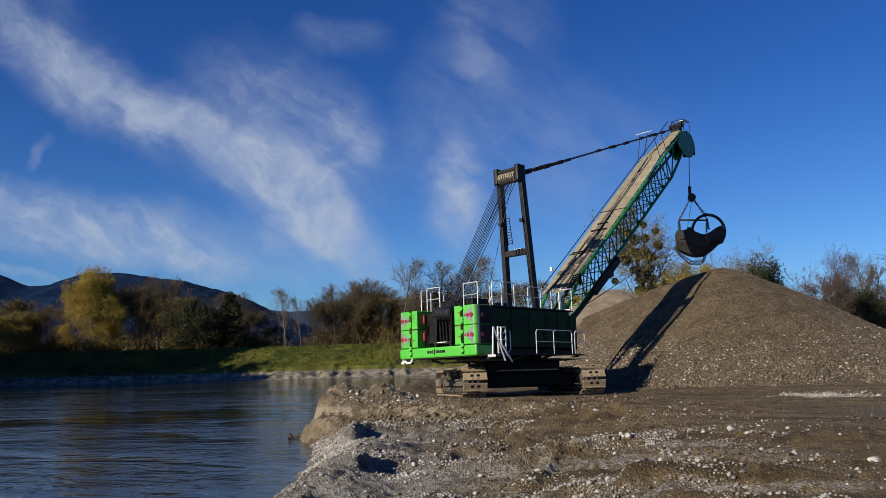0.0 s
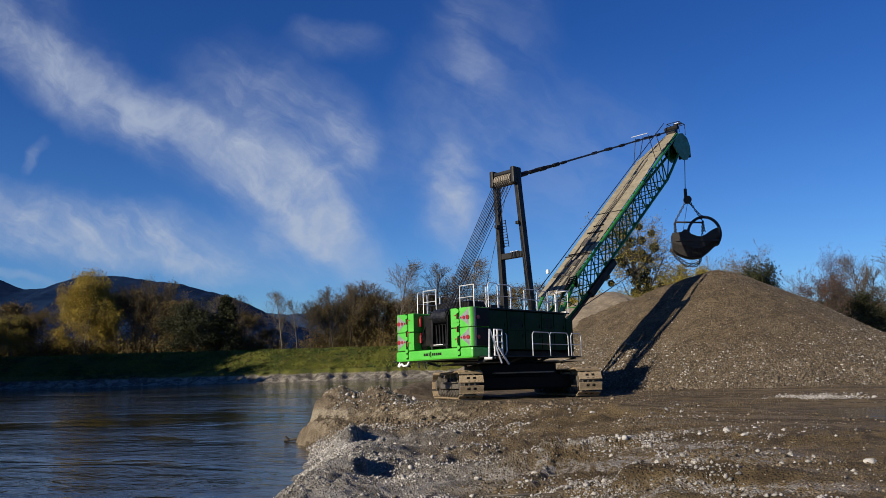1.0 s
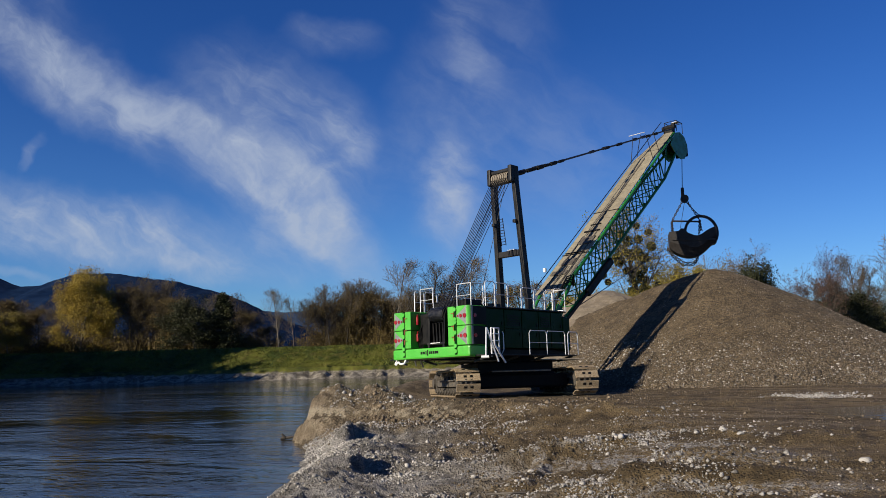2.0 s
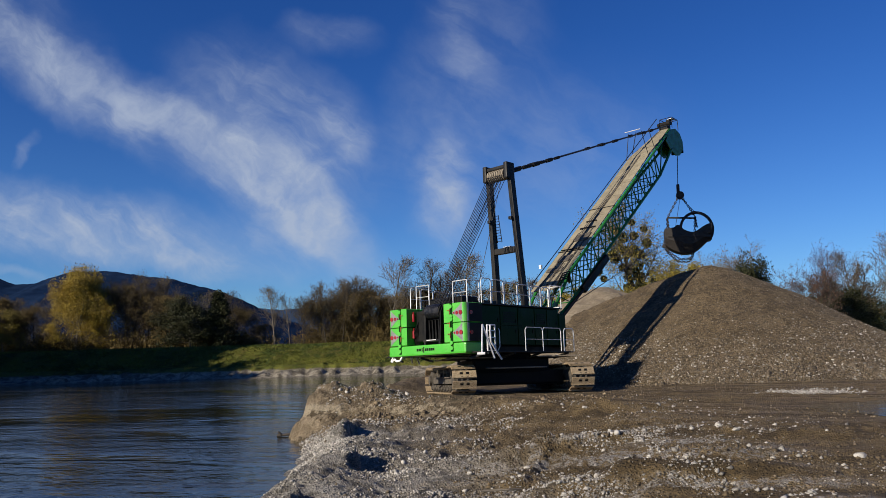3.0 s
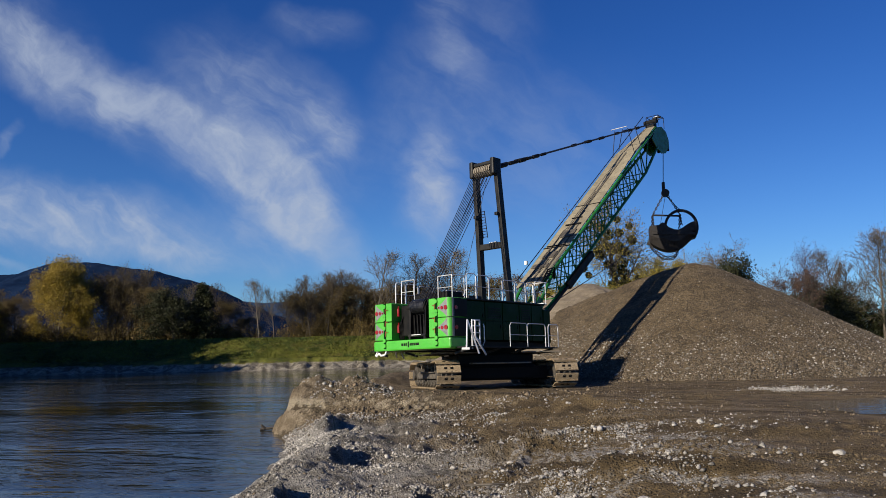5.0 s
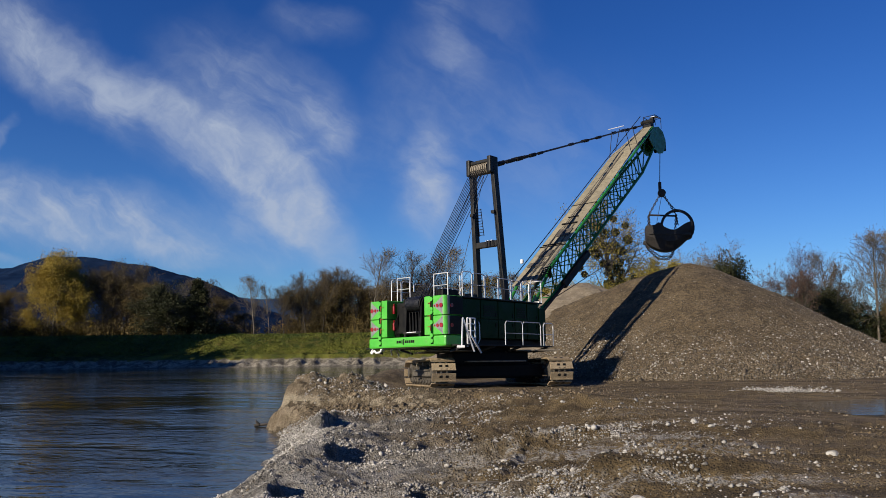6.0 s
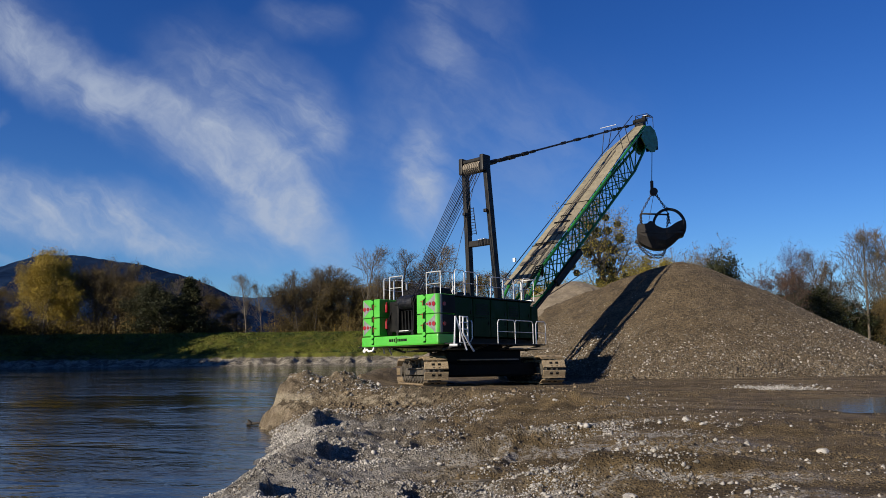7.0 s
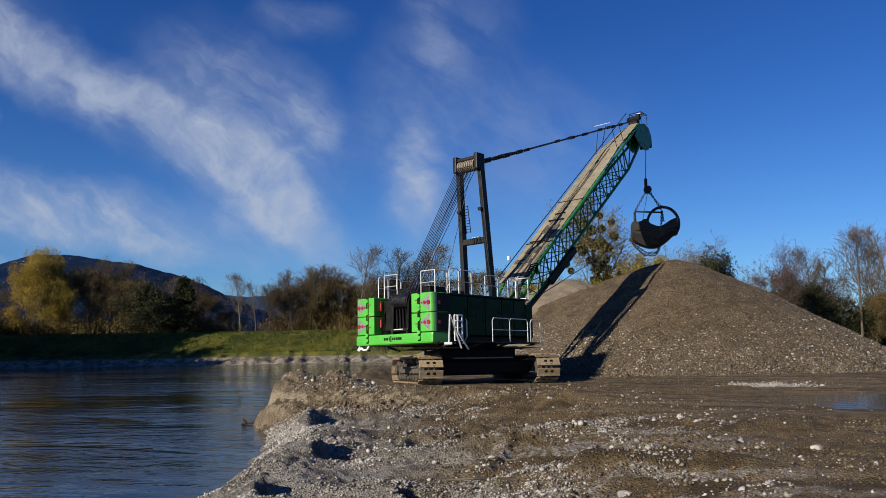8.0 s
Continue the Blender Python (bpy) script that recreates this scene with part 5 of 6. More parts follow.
def scatter_stones():
    rng = np.random.default_rng(11)
    # grey shore gravel: thick along the berm and the windrows, thin elsewhere
    n = 330000
    y = 9.0 + 19.5 * rng.uniform(0, 1, n) ** 1.25
    x = rng.uniform(-5.5, 7.0, n)
    u = x - np.interp(y, SY, SX)
    keep = 0.24 + 0.62 * np.exp(-((u - 0.9) / 1.4) ** 2)
    for y0, slope, x0, x1 in ((21.6, -0.05, -3.5, 5), (15.2, 0.12, -1.0, 3.5), (12.4, -0.2, 0, 4.5), (17.8, -0.75, 2.0, 7.5)):
        keep = keep + 0.6 * np.exp(-((y - y0 - slope * (x - x0)) / 0.7) ** 2) * (x > x0 - 0.5) * (x < x1 + 0.5)
    keep *= 0.07 + 1.4 * step(fbm(x, y, 0.7, 4, 80), -0.15, 0.3)
    keep *= 1 - 0.93 * step(x, 1.2, 4.8)
    ok = (rng.uniform(0, 1, n) < keep * 0.72) & (u > 0.1) & (y < 26.6)
    x, y = x[ok], y[ok]
    size = 0.0100 + 0.0088 * rng.exponential(1.0, len(x)) * (0.75 + 0.5 * step(y, 10, 22))
    z, big = land(x, y), size > 0.042
    size = np.minimum(size, 0.058)
    pebbles("shore_gravel", x[big], y[big], z[big], size[big], PEBBLE, "pale grey river gravel strewn along the shore", rng)
    small = ~big
    pebbles("shore_gravel", x[small], y[small], z[small], size[small], PEBBLE, "fine grey gravel strewn along the shore", rng, True)
    # clods of soil along the broken edge of the platform
    n = 6000
    x, y = rng.uniform(-5.6, 6.5, n), 26.6 + rng.normal(0, 0.9, n) - 0.05 * rng.uniform(0, 1, n)
    u = x - np.interp(y, SY, SX)
    ok = (u > 0.8) & (rng.uniform(0, 1, n) < 0.3 + step(fbm(x, y, 0.8, 3, 84), -0.2, 0.3)) & (rng.uniform(0, 1, n) < 1.1 - step(x, 0, 6.5))
    x, y = x[ok], y[ok]
    pebbles("soil_clods", x, y, land(x, y), np.minimum(0.012 + 0.016 * rng.exponential(1.0, len(x)), 0.11), CLOD, "broken brown soil clods along the edge", rng, True)
    n = 26000
    x, y = rng.uniform(-1.0, 9.5, n), 9.5 + 16 * rng.uniform(0, 1, n) ** 1.2
    ok = rng.uniform(0, 1, n) < step(fbm(x, y * 1.8 + 0.5 * x, 0.6, 3, 86), 0.0, 0.35)
    x, y = x[ok], y[ok]
    pebbles("mud_clods", x, y, land(x, y), np.minimum(0.011 + 0.010 * rng.exponential(1.0, len(x)), 0.048), MUD_CLOD, "dark clods of churned mud", rng, True)
    n = 2200
    x, y = rng.uniform(-5.4, -0.6, n), 28.4 + rng.normal(0, 0.75, n)
    u = x - np.interp(y, SY, SX)
    ok = (u > 0.7) & (rng.uniform(0, 1, n) < 0.25 + step(fbm(x, y, 1.1, 3, 85), -0.1, 0.3))
    x, y = x[ok], y[ok]
    pebbles("lip_gravel", x, y, land(x, y), np.minimum(0.012 + 0.015 * rng.exponential(1.0, len(x)), 0.10), PEBBLE, "grey-brown stones heaped on the platform's lip", rng, True)
    # brown gravel on the rolled ground inland
    n = 90000
    y = 9.0 + 24 * rng.uniform(0, 1, n) ** 1.15
    x = rng.uniform(-4.5, 16.0, n)
    u = x - np.interp(y, SY, SX)
    keep = (0.12 + 0.88 * step(fbm(x, y * 2.2 + x, 0.5, 4, 81), 0.0, 0.45)) * (0.35 + 0.65 * step(x, 0, 5))
    ok = (rng.uniform(0, 1, n) < keep * 0.36) & (u > 0.3)
    x, y = x[ok], y[ok]
    size = 0.010 + 0.009 * rng.exponential(1.0, len(x))
    pebbles("ground_gravel", x, y, land(x, y), np.minimum(size, 0.05), PEBBLE_BROWN, "small brown stones pressed into the ground", rng, True)
    # the band of pale cobbles that runs inland
    for x0, x1, y0, y1, n in ((3.1, 4.0, 17.5, 9.4, 420), (3.8, 5.9, 17.6, 10.0, 220), (6.0, 10.5, 19.0, 12.5, 90)):
        s = rng.uniform(0, 1, n)
        x = x0 + (x1 - x0) * s + rng.normal(0, 0.20, n) + 0.5 * fbm(s * 6, s * 0, 1.0, 3, 82)
        y = y0 + (y1 - y0) * s + rng.normal(0, 0.3, n)
        size = np.minimum(0.010 + 0.012 * rng.exponential(1.0, n), 0.065)
        pebbles("pale_cobbles", x, y, land(x, y), size, PEBBLE, "band of pale washed cobbles", rng, True)
    n = 2200
    x, y = 11.4 + rng.normal(0, 0.65, n), 26.4 + rng.normal(0, 0.55, n)
    pebbles("pale_cobbles", x, y, land(x, y), 0.010 + 0.010 * rng.exponential(1.0, n), PEBBLE, "pale patch of spilled cobbles", rng)
    # stones of the heap, coarser towards its foot
    n = 150000
    g, r = rng.uniform(-np.pi * 1.08, np.pi * 0.12, n), 12.2 * np.sqrt(rng.uniform(0, 1, n))
    x, y = MAIN[0] + r * np.cos(g), MAIN[1] + r * np.sin(g)
    z = heap(x, y)
    foot = step(z + 0.8 * fbm(x, y, 0.5, 3, 83), 3.4, 0.2)
    ok = (z > -0.05) & (rng.uniform(0, 1, n) < 0.25 + 0.6 * foot)
    x, y, z, foot = x[ok], y[ok], z[ok], foot[ok]
    size = 0.012 + 0.011 * foot + (0.005 + 0.009 * foot) * rng.exponential(1.0, len(x))
    half = rng.uniform(0, 1, len(x)) < 0.9
    pebbles("heap_gravel", x[half], y[half], z[half], np.minimum(size[half], 0.085), PEBBLE_BROWN, "loose brown gravel on the heap's slope", rng, True)
    half = ~half
    pebbles("heap_gravel", x[half], y[half], z[half], np.minimum(size[half], 0.085), PEBBLE, "loose grey gravel on the heap's slope", rng)
    n = 2500
    g = rng.uniform(-np.pi * 0.95, 0, n)
    r = 10.9 + rng.exponential(0.45, n)
    x, y = MAIN[0] + r * np.cos(g), MAIN[1] + r * np.sin(g)
    pebbles("heap_foot_gravel", x, y, np.maximum(land(x, y), heap(x, y)), 0.02 + 0.02 * rng.exponential(1.0, n), PEBBLE_BROWN, "gravel rolled off the foot of the heap", rng)


def boulder(seed, size):
    rng = np.random.default_rng(seed)
    bm = bm_new()
    bmesh.ops.create_icosphere(bm, subdivisions=2, radius=1.0)
    size = size * 0.55
    shape = rng.uniform(0.7, 1.2, 3) * np.array([1.15, 0.9, 0.65])
    for v in bm.verts:
        v.co = v.co * (1 + 0.45 * noise.noise(v.co * 1.3 + Vector((seed * 3.1, 0, 0))) + 0.16 * noise.noise(v.co * 3.1))
        v.co = Vector((v.co.x * shape[0], v.co.y * shape[1], v.co.z * shape[2])) * size
    return bm


def lay_boulders():
    rng = np.random.default_rng(5)
    spots = [(5.85, 12.0, 0.15), (5.0, 15.7, 0.13), (4.75, 15.9, 0.12), (4.55, 16.3, 0.1), (5.2, 15.3, 0.1), (7.4, 15.4, 0.13), (7.2, 15.5, 0.1), (2.6, 10.6, 0.17), (6.4, 10.9, 0.11), (7.0, 11.0, 0.1),
             (6.85, 11.4, 0.09), (7.6, 12.6, 0.1), (8.0, 12.2, 0.1), (9.9, 17.0, 0.1), (2.3, 17.3, 0.12), (0.6, 15.6, 0.14), (1.1, 15.4, 0.12), (0.2, 15.0, 0.1), (1.2, 14.4, 0.1), (-0.5, 13.4, 0.11),
             (-1.2, 12.3, 0.1), (-2.6, 14.6, 0.12), (-3.0, 16.8, 0.13), (-2.9, 19.0, 0.12), (-3.2, 20.6, 0.13), (-1.8, 20.9, 0.12), (-0.6, 21.4, 0.11), (0.4, 21.2, 0.12), (1.7, 21.5, 0.15), (3.3, 21.0, 0.13),
             (0.6, 23.6, 0.14), (1.0, 23.8, 0.12), (1.3, 23.5, 0.11), (0.0, 24.2, 0.12), (3.1, 24.0, 0.1), (-2.2, 22.0, 0.12), (-1.0, 11.2, 0.1), (0.5, 11.0, 0.12), (1.4, 12.2, 0.1), (3.6, 13.0, 0.1)]
    for k, (x, y, size) in enumerate(spots):
        ob = part("stone", boulder(k + 1, size), PEBBLE, None, "pale angular river stone on the bare ground")
        ob.location = (x, y, float(land(np.array([x]), np.array([y]))[0]) + size * 0.22)
        ob.rotation_euler = (0, 0, rng.uniform(0, 6.28))
        tagged(ob, category="stone", group="loose stones")
    # a half-sunk snag at the water's edge
    bm = bm_new()
    line(bm, [(-6.35, 28.55, -1.16), (-5.9, 28.6, -1.12), (-5.5, 28.7, -1.1)], 0.05, 7)
    tube(bm, (-6.2, 28.56, -1.14), (-6.3, 28.5, -1.0), 0.06, 7, 0.03)
    tagged(part("driftwood", bm, BARK), "dark sodden driftwood at the water's edge", "driftwood")
    bm = line(bm_new(), [(0.35, 12.6, -0.42), (0.75, 12.55, -0.40), (0.95, 12.62, -0.41)], 0.018, 6)
    tagged(part("stick", bm, BARK_PALE), "short broken stick lying on the gravel", "stick")


# ---- trees ----
class Wood:
    """Gathers tapered limbs into arrays."""

    def __init__(self):
        self.v, self.f, self.tips = [], [], []

    def limb(self, pts, r0, r1, sides):
        base = len(self.v)
        n = len(pts)
        for i, p in enumerate(pts):
            d = (pts[min(i + 1, n - 1)] - pts[max(i - 1, 0)]).normalized()
            a = d.orthogonal().normalized()
            b = d.cross(a)
            r = r0 + (r1 - r0) * i / (n - 1)
            for k in range(sides):
                g = 2 * math.pi * k / sides
                r = max(r, 0.014)
                self.v.append(p + (a * math.cos(g) + b * math.sin(g)) * r)
        for i in range(n - 1):
            for k in range(sides):
                self.f.append((base + i * sides + k, base + i * sides + (k + 1) % sides, base + (i + 1) * sides + (k + 1) % sides, base + (i + 1) * sides + k))


def grow(rng, wood, start, way, length, radius, level, spec):
    """One limb and its side shoots."""
    n = 6 if level == 0 else (4 if level < 3 else 2)
    pts, d = [start], way.normalized()
    for _ in range(n):
        jitter = Vector(rng.normal(0, 1, 3)) * spec["bend"] * (0.5 if level == 0 else 1)
        d = (d + jitter + Vector((0, 0, spec["lift"] * (0.3 if level == 0 else 1)))).normalized()
        pts.append(pts[-1] + d * length / n)
    wood.limb(pts, radius, radius * (0.35 if level < spec["levels"] else 0.4), 6 if level == 0 else (4 if level == 1 else 3))
    if level >= spec["levels"]:
        wood.tips.append((pts[n // 2], pts[-1], d))
        return
    count = spec["shoots"][level]
    lo = spec["bare"] if level == 0 else 0.25
    for k in range(count):
        q = lo + (1 - lo) * (k + rng.uniform(0, 1)) / count
        i = min(n - 1, int(q * n))
        p = pts[i].lerp(pts[i + 1], q * n - i)
        along_d = (pts[i + 1] - pts[i]).normalized()
        side = along_d.orthogonal().normalized()
        side.rotate(Matrix.Rotation(rng.uniform(0, 2 * math.pi), 3, along_d))
        spray = spec["fan"] * rng.uniform(0.75, 1.25)
        child = along_d * math.cos(spray) + side * math.sin(spray)
        if level == 0:
            size = length * spec["reach"] * (spec["crown"](q)) * rng.uniform(0.8, 1.2)
        else:
            size = length * rng.uniform(0.38, 0.62)
        grow(rng, wood, p, child, size, radius * (1 - 0.62 * q) * (0.42 if level == 0 else 0.5), level + 1, spec)
    wood.tips.append((pts[-2], pts[-1], d))


def leaf_arrays(rng, tips, per, radius, size):
    a = np.array([t[0] for t in tips])
    b = np.array([t[1] for t in tips])
    n = len(tips) * per
    q = rng.uniform(0, 1.1, (len(tips), per, 1))
    c = (a[:, None] + (b - a)[:, None] * q + rng.normal(0, radius, (len(tips), per, 3))).reshape(-1, 3)
    return quads_at(rng, c, size)


def quads_at(rng, c, size):
    n = len(c)
    t = rng.normal(0, 1, (n, 3))
    t /= np.linalg.norm(t, axis=1)[:, None]
    w = rng.normal(0, 1, (n, 3))
    w -= (w * t).sum(1)[:, None] * t
    w /= np.linalg.norm(w, axis=1)[:, None]
    s = size * rng.uniform(0.5, 1.3, (n, 1))
    v = np.stack([c - t * s, c + w * s * 0.55, c + t * s, c - w * s * 0.55], 1).reshape(-1, 3)
    return v, np.arange(4 * n).reshape(-1, 4)


def make_tree(seed, spec, bark, leaf, label, per=10, spread=0.3, size=0.13):
    """A tree of about ten metres, built at the origin."""
    rng = np.random.default_rng(seed)
    wood = Wood()
    grow(rng, wood, Vector((0, 0, -0.3)), Vector((spec.get("lean", 0), 0, 1)), spec.get("height", 10.0), spec.get("girth", 0.2), 0, spec)
    tree = thing("tree", Matrix(), label, "tree", "trees")
    mesh = spread_mesh("trunk", np.array([v[:] for v in wood.v]), np.array(wood.f), bark, True)
    ob = new("trunk", mesh)
    ob.parent = tree
    if leaf and per:
        v, f = leaf_arrays(rng, wood.tips, per, spread, size)
        ob = new("crown", spread_mesh("crown", v, f, leaf))
        ob.parent = tree
    return tree, wood


def dome(q):
    return 0.35 + 1.0 * math.sin(math.pi * min(1, 0.12 + 0.88 * q)) ** 0.7


def spire(q):
    return 1.25 - 1.1 * q


TALL = dict(levels=3, shoots=(19, 7, 5), bend=0.11, lift=0.07, bare=0.25, fan=0.72, reach=0.25, crown=dome, girth=0.15)
BROAD = dict(levels=3, shoots=(24, 7, 5), bend=0.15, lift=0.04, bare=0.05, fan=0.95, reach=0.42, crown=dome, girth=0.2)
ROUND = dict(levels=3, shoots=(20, 7, 5), bend=0.16, lift=0.02, bare=0.1, fan=1.05, reach=0.40, crown=dome, girth=0.2)
FIR = dict(levels=2, shoots=(44, 7), bend=0.06, lift=-0.02, bare=0.06, fan=1.35, reach=0.26, crown=spire, girth=0.16)
VASE = dict(levels=3, shoots=(14, 9, 9), bend=0.13, lift=0.08, bare=0.12, fan=0.75, reach=0.62, crown=dome, girth=0.3, height=8.0)


def plant_trees():
    kinds = {
        "yellow": make_tree(1, BROAD, BARK_PALE, LEAF_YELLOW, "broad tree in yellow autumn leaf behind the grassy dike", 70, 0.4, 0.11),
        "bare": make_tree(2, TALL, BARK_PALE, LEAF_BROWN, "tall bare tree with fine grey twigs", 2, 0.2, 0.06),
        "bare_b": make_tree(3, TALL, BARK, LEAF_BROWN, "slender bare tree with dark twigs", 4, 0.2, 0.055),
        "brown": make_tree(4, BROAD, BARK, LEAF_BROWN, "brown autumn tree with thinning leaves", 20, 0.32, 0.095),
        "brown_b": make_tree(5, ROUND, BARK, LEAF_BROWN, "rounded russet-brown autumn tree", 32, 0.34, 0.105),
        "orange": make_tree(6, ROUND, BARK, LEAF_ORANGE, "autumn tree with orange-yellow leaves", 36, 0.34, 0.11),
        "dark": make_tree(7, ROUND, BARK, LEAF_DARK, "dense dark green tree", 36, 0.4, 0.16),
        "fir": make_tree(8, FIR, BARK, LEAF_DARK, "dark conifer with a pointed top", 44, 0.24, 0.15),
        "shore": make_tree(12, ROUND, BARK, LEAF_DARK, "tall dense dark tree on the upstream shore", 9, 0.40, 0.30),
        "shore_fir": make_tree(13, FIR, BARK, LEAF_DARK, "tall dark conifer on the upstream shore", 10, 0.26, 0.32),
        "olive": make_tree(9, ROUND, BARK_PALE, LEAF_OLIVE, "olive-yellow leafy tree beyond the heap", 34, 0.32, 0.11),
        "vase": make_tree(10, VASE, BARK_PALE, LEAF_BROWN, "spreading tree with few brownish leaves remaining", 6, 0.25, 0.09),
        "red": make_tree(11, VASE, BARK, LEAF_RED, "spreading bare tree with a few reddish leaves", 10, 0.22, 0.085),
    }
    used = set()
    # kind, x, y, top above the ground, breadth against height
    rows = [("yellow", -54.6, 115, 12.6, 0.86), ("brown", -48.6, 118, 12.2, 0.95), ("brown", -45.8, 120, 11.6, 0.85), ("bare_b", -45.2, 122, 12.2, 1.0), ("brown_b", -42.5, 118, 8.6, 1.1), ("dark", -37.0, 112, 7.8, 1.25), ("fir", -33.9, 113, 8.0, 1.2),
            ("brown", -31.6, 116, 7.2, 1.1), ("brown_b", -67, 118, 8.8, 1.2), ("brown", -61.6, 117, 8.6, 1.1), ("olive", -64.5, 114, 6.5, 1.2), ("brown", -28.0, 119, 4.6, 1.3), ("bare", -25.2, 112, 9.0, 0.95), ("bare", -23.2, 112.5, 7.6, 0.6),
            ("bare_b", -21.2, 113, 7.4, 0.8), ("brown", -18.9, 115, 8.4, 1.1), ("bare_b", -17.4, 117, 10.4, 1.1), ("bare_b", -15.2, 116, 10.6, 1.0), ("brown_b", -16.4, 119, 8.6, 1.1), ("brown_b", -12.8, 117, 8.4, 1.2), ("bare_b", -13.0, 118, 10.4, 0.9),
            ("bare", -8.8, 113, 13.0, 0.85), ("orange", -7.6, 120, 8.0, 1.1), ("brown_b", -4.6, 118, 8.6, 1.0), ("bare_b", -4.4, 114, 12.6, 0.85), ("orange", -1.5, 119, 8.2, 1.0), ("bare", 1.3, 116, 14.0, 0.9), ("brown", 4.5, 118, 9.5, 1.0),
            ("brown_b", -10.3, 121, 7.5, 1.0), ("bare", 11.1, 95, 9.8, 0.9), ("bare", 13.0, 98, 10.4, 0.8), ("olive", 12.3, 80, 8.4, 0.8), ("brown", 8.5, 105, 9.0, 1.0),
            ("olive", 19.6, 76, 8.8, 0.9), ("olive", 21.2, 75, 9.3, 0.8), ("vase", 24.4, 75, 11.4, 0.95), ("dark", 25.4, 70, 9.2, 0.78), ("red", 29.8, 66, 10.0, 0.85), ("brown", 36.5, 80, 6.8, 1.0),
            ("bare", 44.4, 80, 12.4, 0.95), ("bare", 47.0, 78, 12.8, 0.9), ("dark", 34.0, 72, 6.2, 1.3), ("dark", 38.0, 80, 6.4, 1.2), ("dark", 42.8, 83, 6.8, 1.2), ("brown", 46.3, 77, 6.4, 1.0), ("brown_b", 48.5, 82, 5.6, 1.0), ("bare_b", 38.5, 84, 9.2, 1.0),
            ("bare_b", 42.5, 86, 9.0, 1.0), ("dark", 31.5, 82, 7.2, 1.2), ("dark", 50.5, 86, 7.0, 1.2), ("bare_b", 39.5, 82, 8.0, 0.9),
            ("bare_b", -19.8, 116, 8.8, 0.9), ("bare_b", -18.2, 114, 9.6, 0.8), ("bare_b", -16.2, 115, 9.8, 0.9), ("bare_b", -14.2, 118, 9.4, 0.9), ("bare_b", -11.6, 115, 9.0, 1.0), ("bare_b", -6.6, 117, 9.4, 0.9),
            ("bare_b", -2.6, 118, 10.4, 0.8), ("bare", 0.2, 118, 11.6, 0.7), ("bare", 2.6, 117, 12.4, 0.7), ("bare_b", -47.4, 117, 12.0, 0.95), ("bare_b", -32.6, 119, 9.2, 0.9), ("bare", -38.5, 122, 9.8, 0.9),
            ("bare_b", 36.8, 84, 7.6, 1.0), ("bare_b", 40.6, 82, 9.4, 0.9), ("bare", 41.8, 84, 11.0, 0.8), ("bare_b", 48.2, 84, 11.4, 0.9),
            # tall trees on the near shore that shade the far bank
            ("shore", -64.5, 74, 21, 0.75), ("shore", -70.5, 80, 22, 0.9), ("shore", -62.5, 68, 20, 0.7), ("shore", -68.5, 87, 18, 0.8), ("shore", -78.5, 84, 23, 1.0), ("shore", -74.5, 95, 18, 1.0), ("shore_fir", -61.5, 62, 20, 0.9), ("shore", -84.5, 94, 20, 1.1), ("shore_fir", -74.5, 74, 23, 1.0), ("shore_fir", -66.5, 80, 19, 1.2), ("shore", -70.5, 70, 22, 0.9), ("shore_fir", -80.5, 90, 20, 1.2), ("shore", -60.5, 76, 17, 0.6), ("shore", -57, 72, 20, 0.55), ("shore_fir", -59.5, 66, 21, 0.8), ("shore", -61.5, 80, 17, 0.6),
            ("shore", -62.3, 78.1, 25, 0.5), ("shore", -64.5, 82.5, 23, 0.5), ("shore_fir", -61.2, 75.8, 26, 0.75), ("shore", -66.2, 85.3, 21, 0.5), ("shore_fir", -63.5, 79.8, 24.5, 0.8)]
    rng = np.random.default_rng(21)
    for kind, x, y, top, broad in rows:
        tree, wood = kinds[kind]
        high = max(v.z for v in wood.v)
        z = max(float(land(np.array([x]), np.array([y]))[0]), -1.0)
        k = top / high
        m = Matrix.Translation((x, y, z)) @ Matrix.Rotation(rng.uniform(0, 6.28), 4, "Z")
        if kind in used:
            tree = copy_thing(tree, m)
        used.add(kind)
        tree.matrix_basis = m @ Matrix.Diagonal((k * broad, k * broad, k, 1))


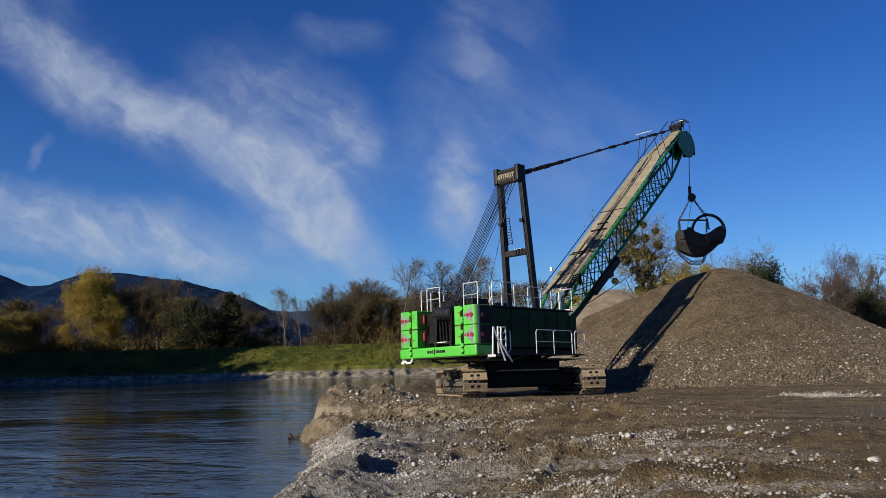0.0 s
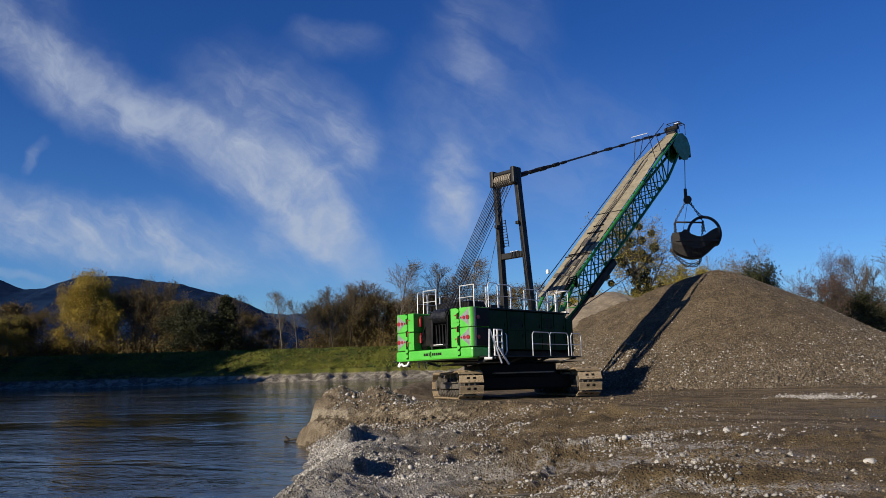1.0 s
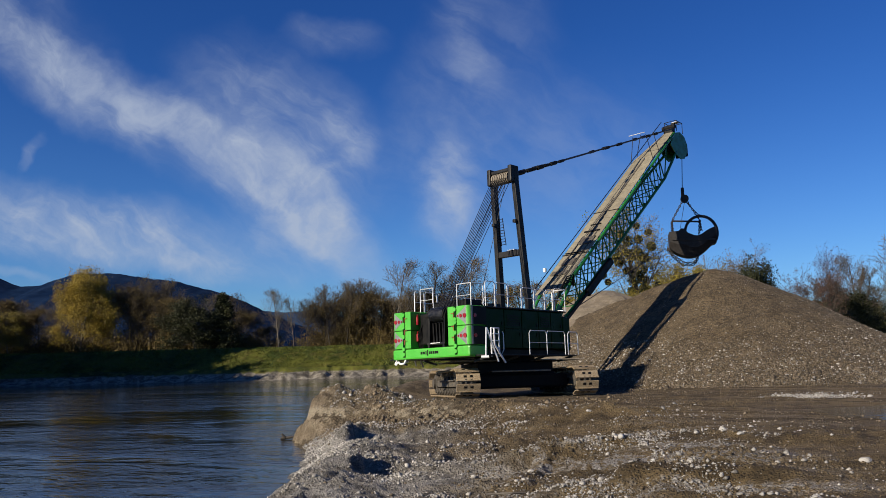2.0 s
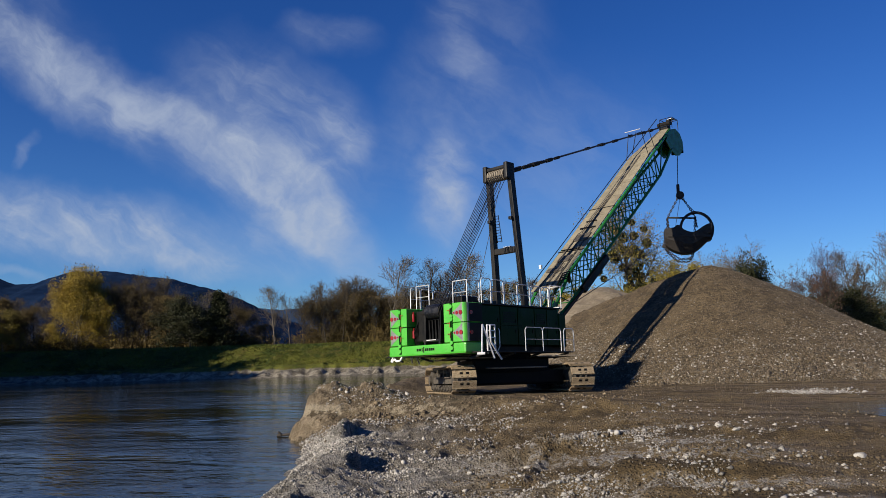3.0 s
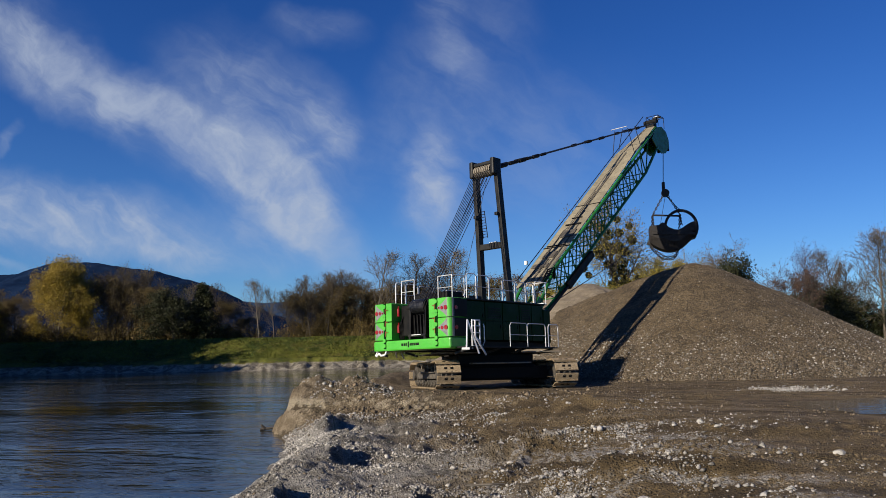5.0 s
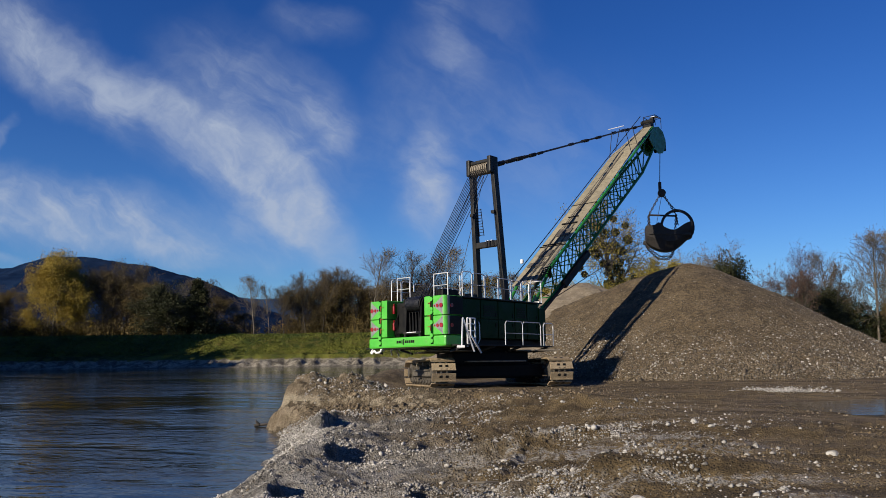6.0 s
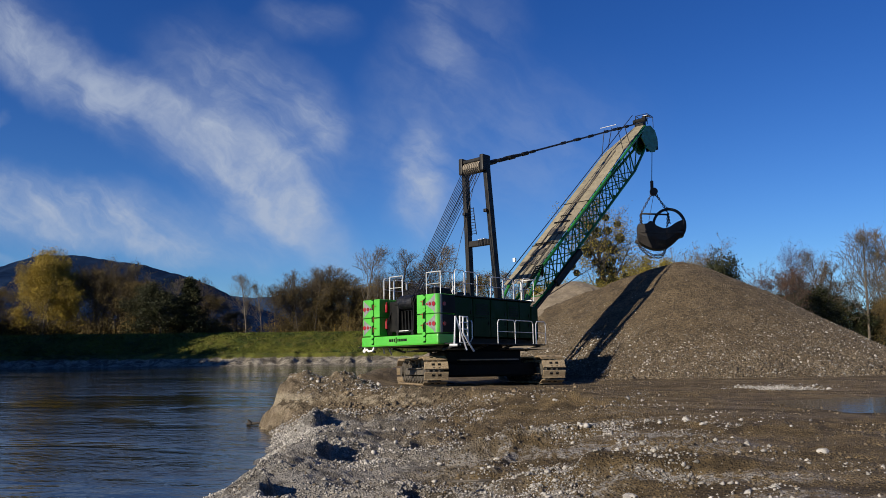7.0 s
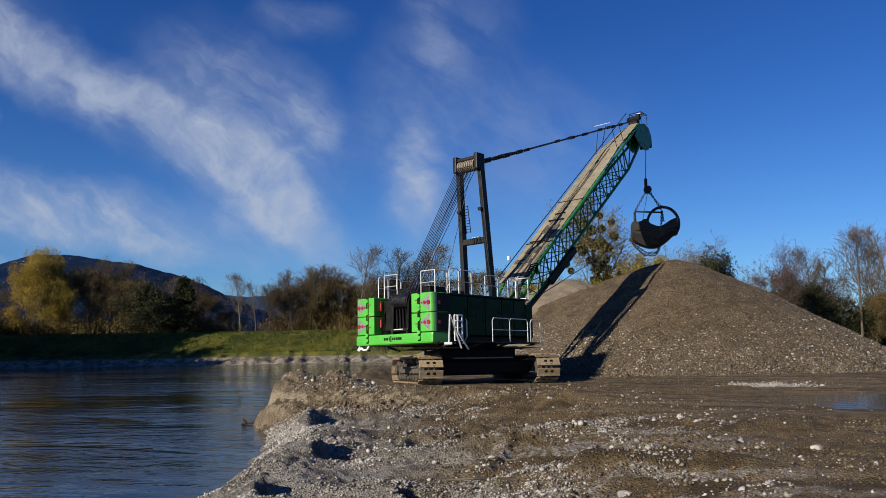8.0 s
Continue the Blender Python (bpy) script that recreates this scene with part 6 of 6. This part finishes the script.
def plant_mistletoe_tree():
    spec = dict(levels=3, shoots=(20, 7, 6), bend=0.14, lift=0.03, bare=0.34, fan=0.85, reach=0.23, crown=dome, girth=0.30, height=12.5, lean=-0.06)
    tree, wood = make_tree(31, spec, BARK, LEAF_OLIVE, "tall poplar hung with dark mistletoe balls beyond the gravel heap", 8, 0.28, 0.075)
    tree.matrix_basis = Matrix.Translation((14.6, 62, 0)) @ Matrix.Diagonal((0.92, 0.92, 0.95, 1))
    rng = np.random.default_rng(32)
    picks = [(-0.6, 8.3, 0.55), (-0.3, 9.6, 0.4), (-1.3, 9.4, 0.5), (-1.1, 8.2, 0.55), (-2.0, 8.6, 0.55), (-2.1, 7.7, 0.5), (-0.4, 7.0, 0.6), (-0.9, 6.3, 0.6), (0.2, 6.2, 0.5), (-0.2, 5.4, 0.5), (0.6, 8.9, 0.42),
             (0.5, 10.1, 0.3), (-3.6, 6.6, 0.3), (-3.1, 6.1, 0.28), (0.9, 5.7, 0.28), (-1.5, 5.2, 0.35), (-0.6, 10.6, 0.3), (-1.8, 10.0, 0.35), (0.1, 8.0, 0.42), (-1.4, 7.0, 0.32), (-2.6, 8.0, 0.3)]
    for dx, z, r in picks:
        c = rng.normal(0, 1, (600, 3))
        c = c / np.linalg.norm(c, axis=1)[:, None] * r * rng.uniform(0.3, 1.0, (600, 1)) ** 0.5 * np.array([1, 1, 0.92]) + np.array([dx, rng.normal(0, 0.5), z + 0.9])
        v, f = quads_at(rng, c, 0.085)
        ob = new("mistletoe", spread_mesh("mistletoe", v, f, LEAF_MISTLETOE))
        ob.parent = tree
        tagged(ob, "dark mistletoe ball")
    # leafy young growth round its foot
    for x, y, top, seed in ((11.6, 61, 6.0, 33), (13.4, 60.5, 6.6, 34), (12.6, 63, 5.6, 35)):
        t, w = make_tree(seed, ROUND, BARK_PALE, LEAF_OLIVE, "young olive-yellow tree at a poplar's foot", 40, 0.32, 0.085)
        high = max(v.z for v in w.v)
        t.matrix_basis = Matrix.Translation((x, y, 0)) @ Matrix.Diagonal((top / high * 0.9, top / high * 0.9, top / high, 1))


def undergrowth(name, x0, x1, y0, y1, height, count, mat, label, seed):
    """Clumps of small leaves on crowds of thin upright stems."""
    rng = np.random.default_rng(seed)
    n = count // 60
    cx, cy = rng.uniform(x0, x1, n), rng.uniform(y0, y1, n)
    top = height * (0.55 + 0.45 * fbm(cx, cy, 0.18, 3, seed)) * rng.uniform(0.35, 1.1, n)
    gz = np.maximum(land(cx, cy), -0.2)
    r = rng.uniform(0.5, 1.2, n)
    c = rng.normal(0, 0.55, (n, 64, 3)) * r[:, None, None] * np.array([1.0, 0.8, 1.0])
    c[..., 0] += cx[:, None]
    c[..., 1] += cy[:, None]
    c[..., 2] += (gz + top * rng.uniform(0.1, 0.9, n))[:, None]
    v, f = quads_at(rng, c.reshape(-1, 3), 0.13)
    k = 2
    sx, sy = (cx[:, None] + rng.normal(0, 0.5, (n, k))).ravel(), (cy[:, None] + rng.normal(0, 0.4, (n, k))).ravel()
    sz, sh = np.repeat(gz, k) - 0.1, np.repeat(top, k) * rng.uniform(0.7, 1.35, n * k) + 0.3
    lean = rng.normal(0, 0.12, (n * k, 2)) * sh[:, None]
    w = rng.uniform(0.012, 0.032, n * k)
    stems = np.stack([np.stack([sx - w, sy, sz], -1), np.stack([sx + w, sy, sz], -1),
                      np.stack([sx + lean[:, 0] + w * 0.4, sy + lean[:, 1], sz + sh], -1), np.stack([sx + lean[:, 0] - w * 0.4, sy + lean[:, 1], sz + sh], -1)], 1).reshape(-1, 3)
    f = np.concatenate([f, np.arange(4 * n * k).reshape(-1, 4) + len(v)])
    tagged(new(name, spread_mesh(name, np.concatenate([v, stems]), f, mat)), label, "undergrowth", kind="stuff")


def grass_cover():
    rng = np.random.default_rng(51)
    n = 80000
    x = rng.uniform(-62, 26, n)
    y = far_bank(x) + rng.uniform(1.6, 12.5, n)
    z = land(x, y)
    ok = z > 0.1
    x, y, z = x[ok], y[ok], z[ok]
    n = len(x)
    g, h = rng.uniform(0, 6.28, n), rng.uniform(0.08, 0.26, n) * (0.7 + 0.6 * fbm(x, y, 0.4, 3, 52))
    w = 0.035 + 0.04 * rng.uniform(0, 1, n)
    lean = rng.normal(0, 0.18, (n, 2))
    a = np.stack([x - np.cos(g) * w, y - np.sin(g) * w, z - 0.03], -1)
    b = np.stack([x + np.cos(g) * w, y + np.sin(g) * w, z - 0.03], -1)
    c = np.stack([x + lean[:, 0], y + lean[:, 1], z + h], -1)
    v = np.stack([a, b, c], 1).reshape(-1, 3)
    tagged(new("grass", spread_mesh("grass", v, np.arange(3 * n).reshape(-1, 3), GRASS_BLADE)), "long tufted grass on the dike", "grass", kind="stuff")


scatter_stones()
lay_boulders()
plant_trees()
plant_mistletoe_tree()
undergrowth("undergrowth", -80, -29, 114, 130, 5.2, 70000, LEAF_BROWN, "brown thicket behind the dike", 91)
undergrowth("undergrowth", -70, -32, 116, 122, 2.8, 5000, LEAF_OLIVE, "olive thicket behind the dike", 92)
undergrowth("undergrowth", -21, 16, 114, 126, 6.0, 60000, LEAF_BROWN, "russet thicket behind the dike", 93)
undergrowth("undergrowth", -22, 16, 116, 121, 4.8, 9000, LEAF_ORANGE, "orange-yellow thicket behind the dike", 94)
undergrowth("undergrowth", -26, 14, 114, 119, 2.6, 9000, LEAF_BROWN, "brown bushes behind the dike", 95)
undergrowth("undergrowth", 26, 75, 84, 92, 3.4, 3000, LEAF_BROWN, "brown woodland edge beyond the heap", 96)
undergrowth("undergrowth", 29, 78, 80, 96, 5.0, 66000, LEAF_DARK, "dark bushes beyond the heap", 97)
grass_cover()
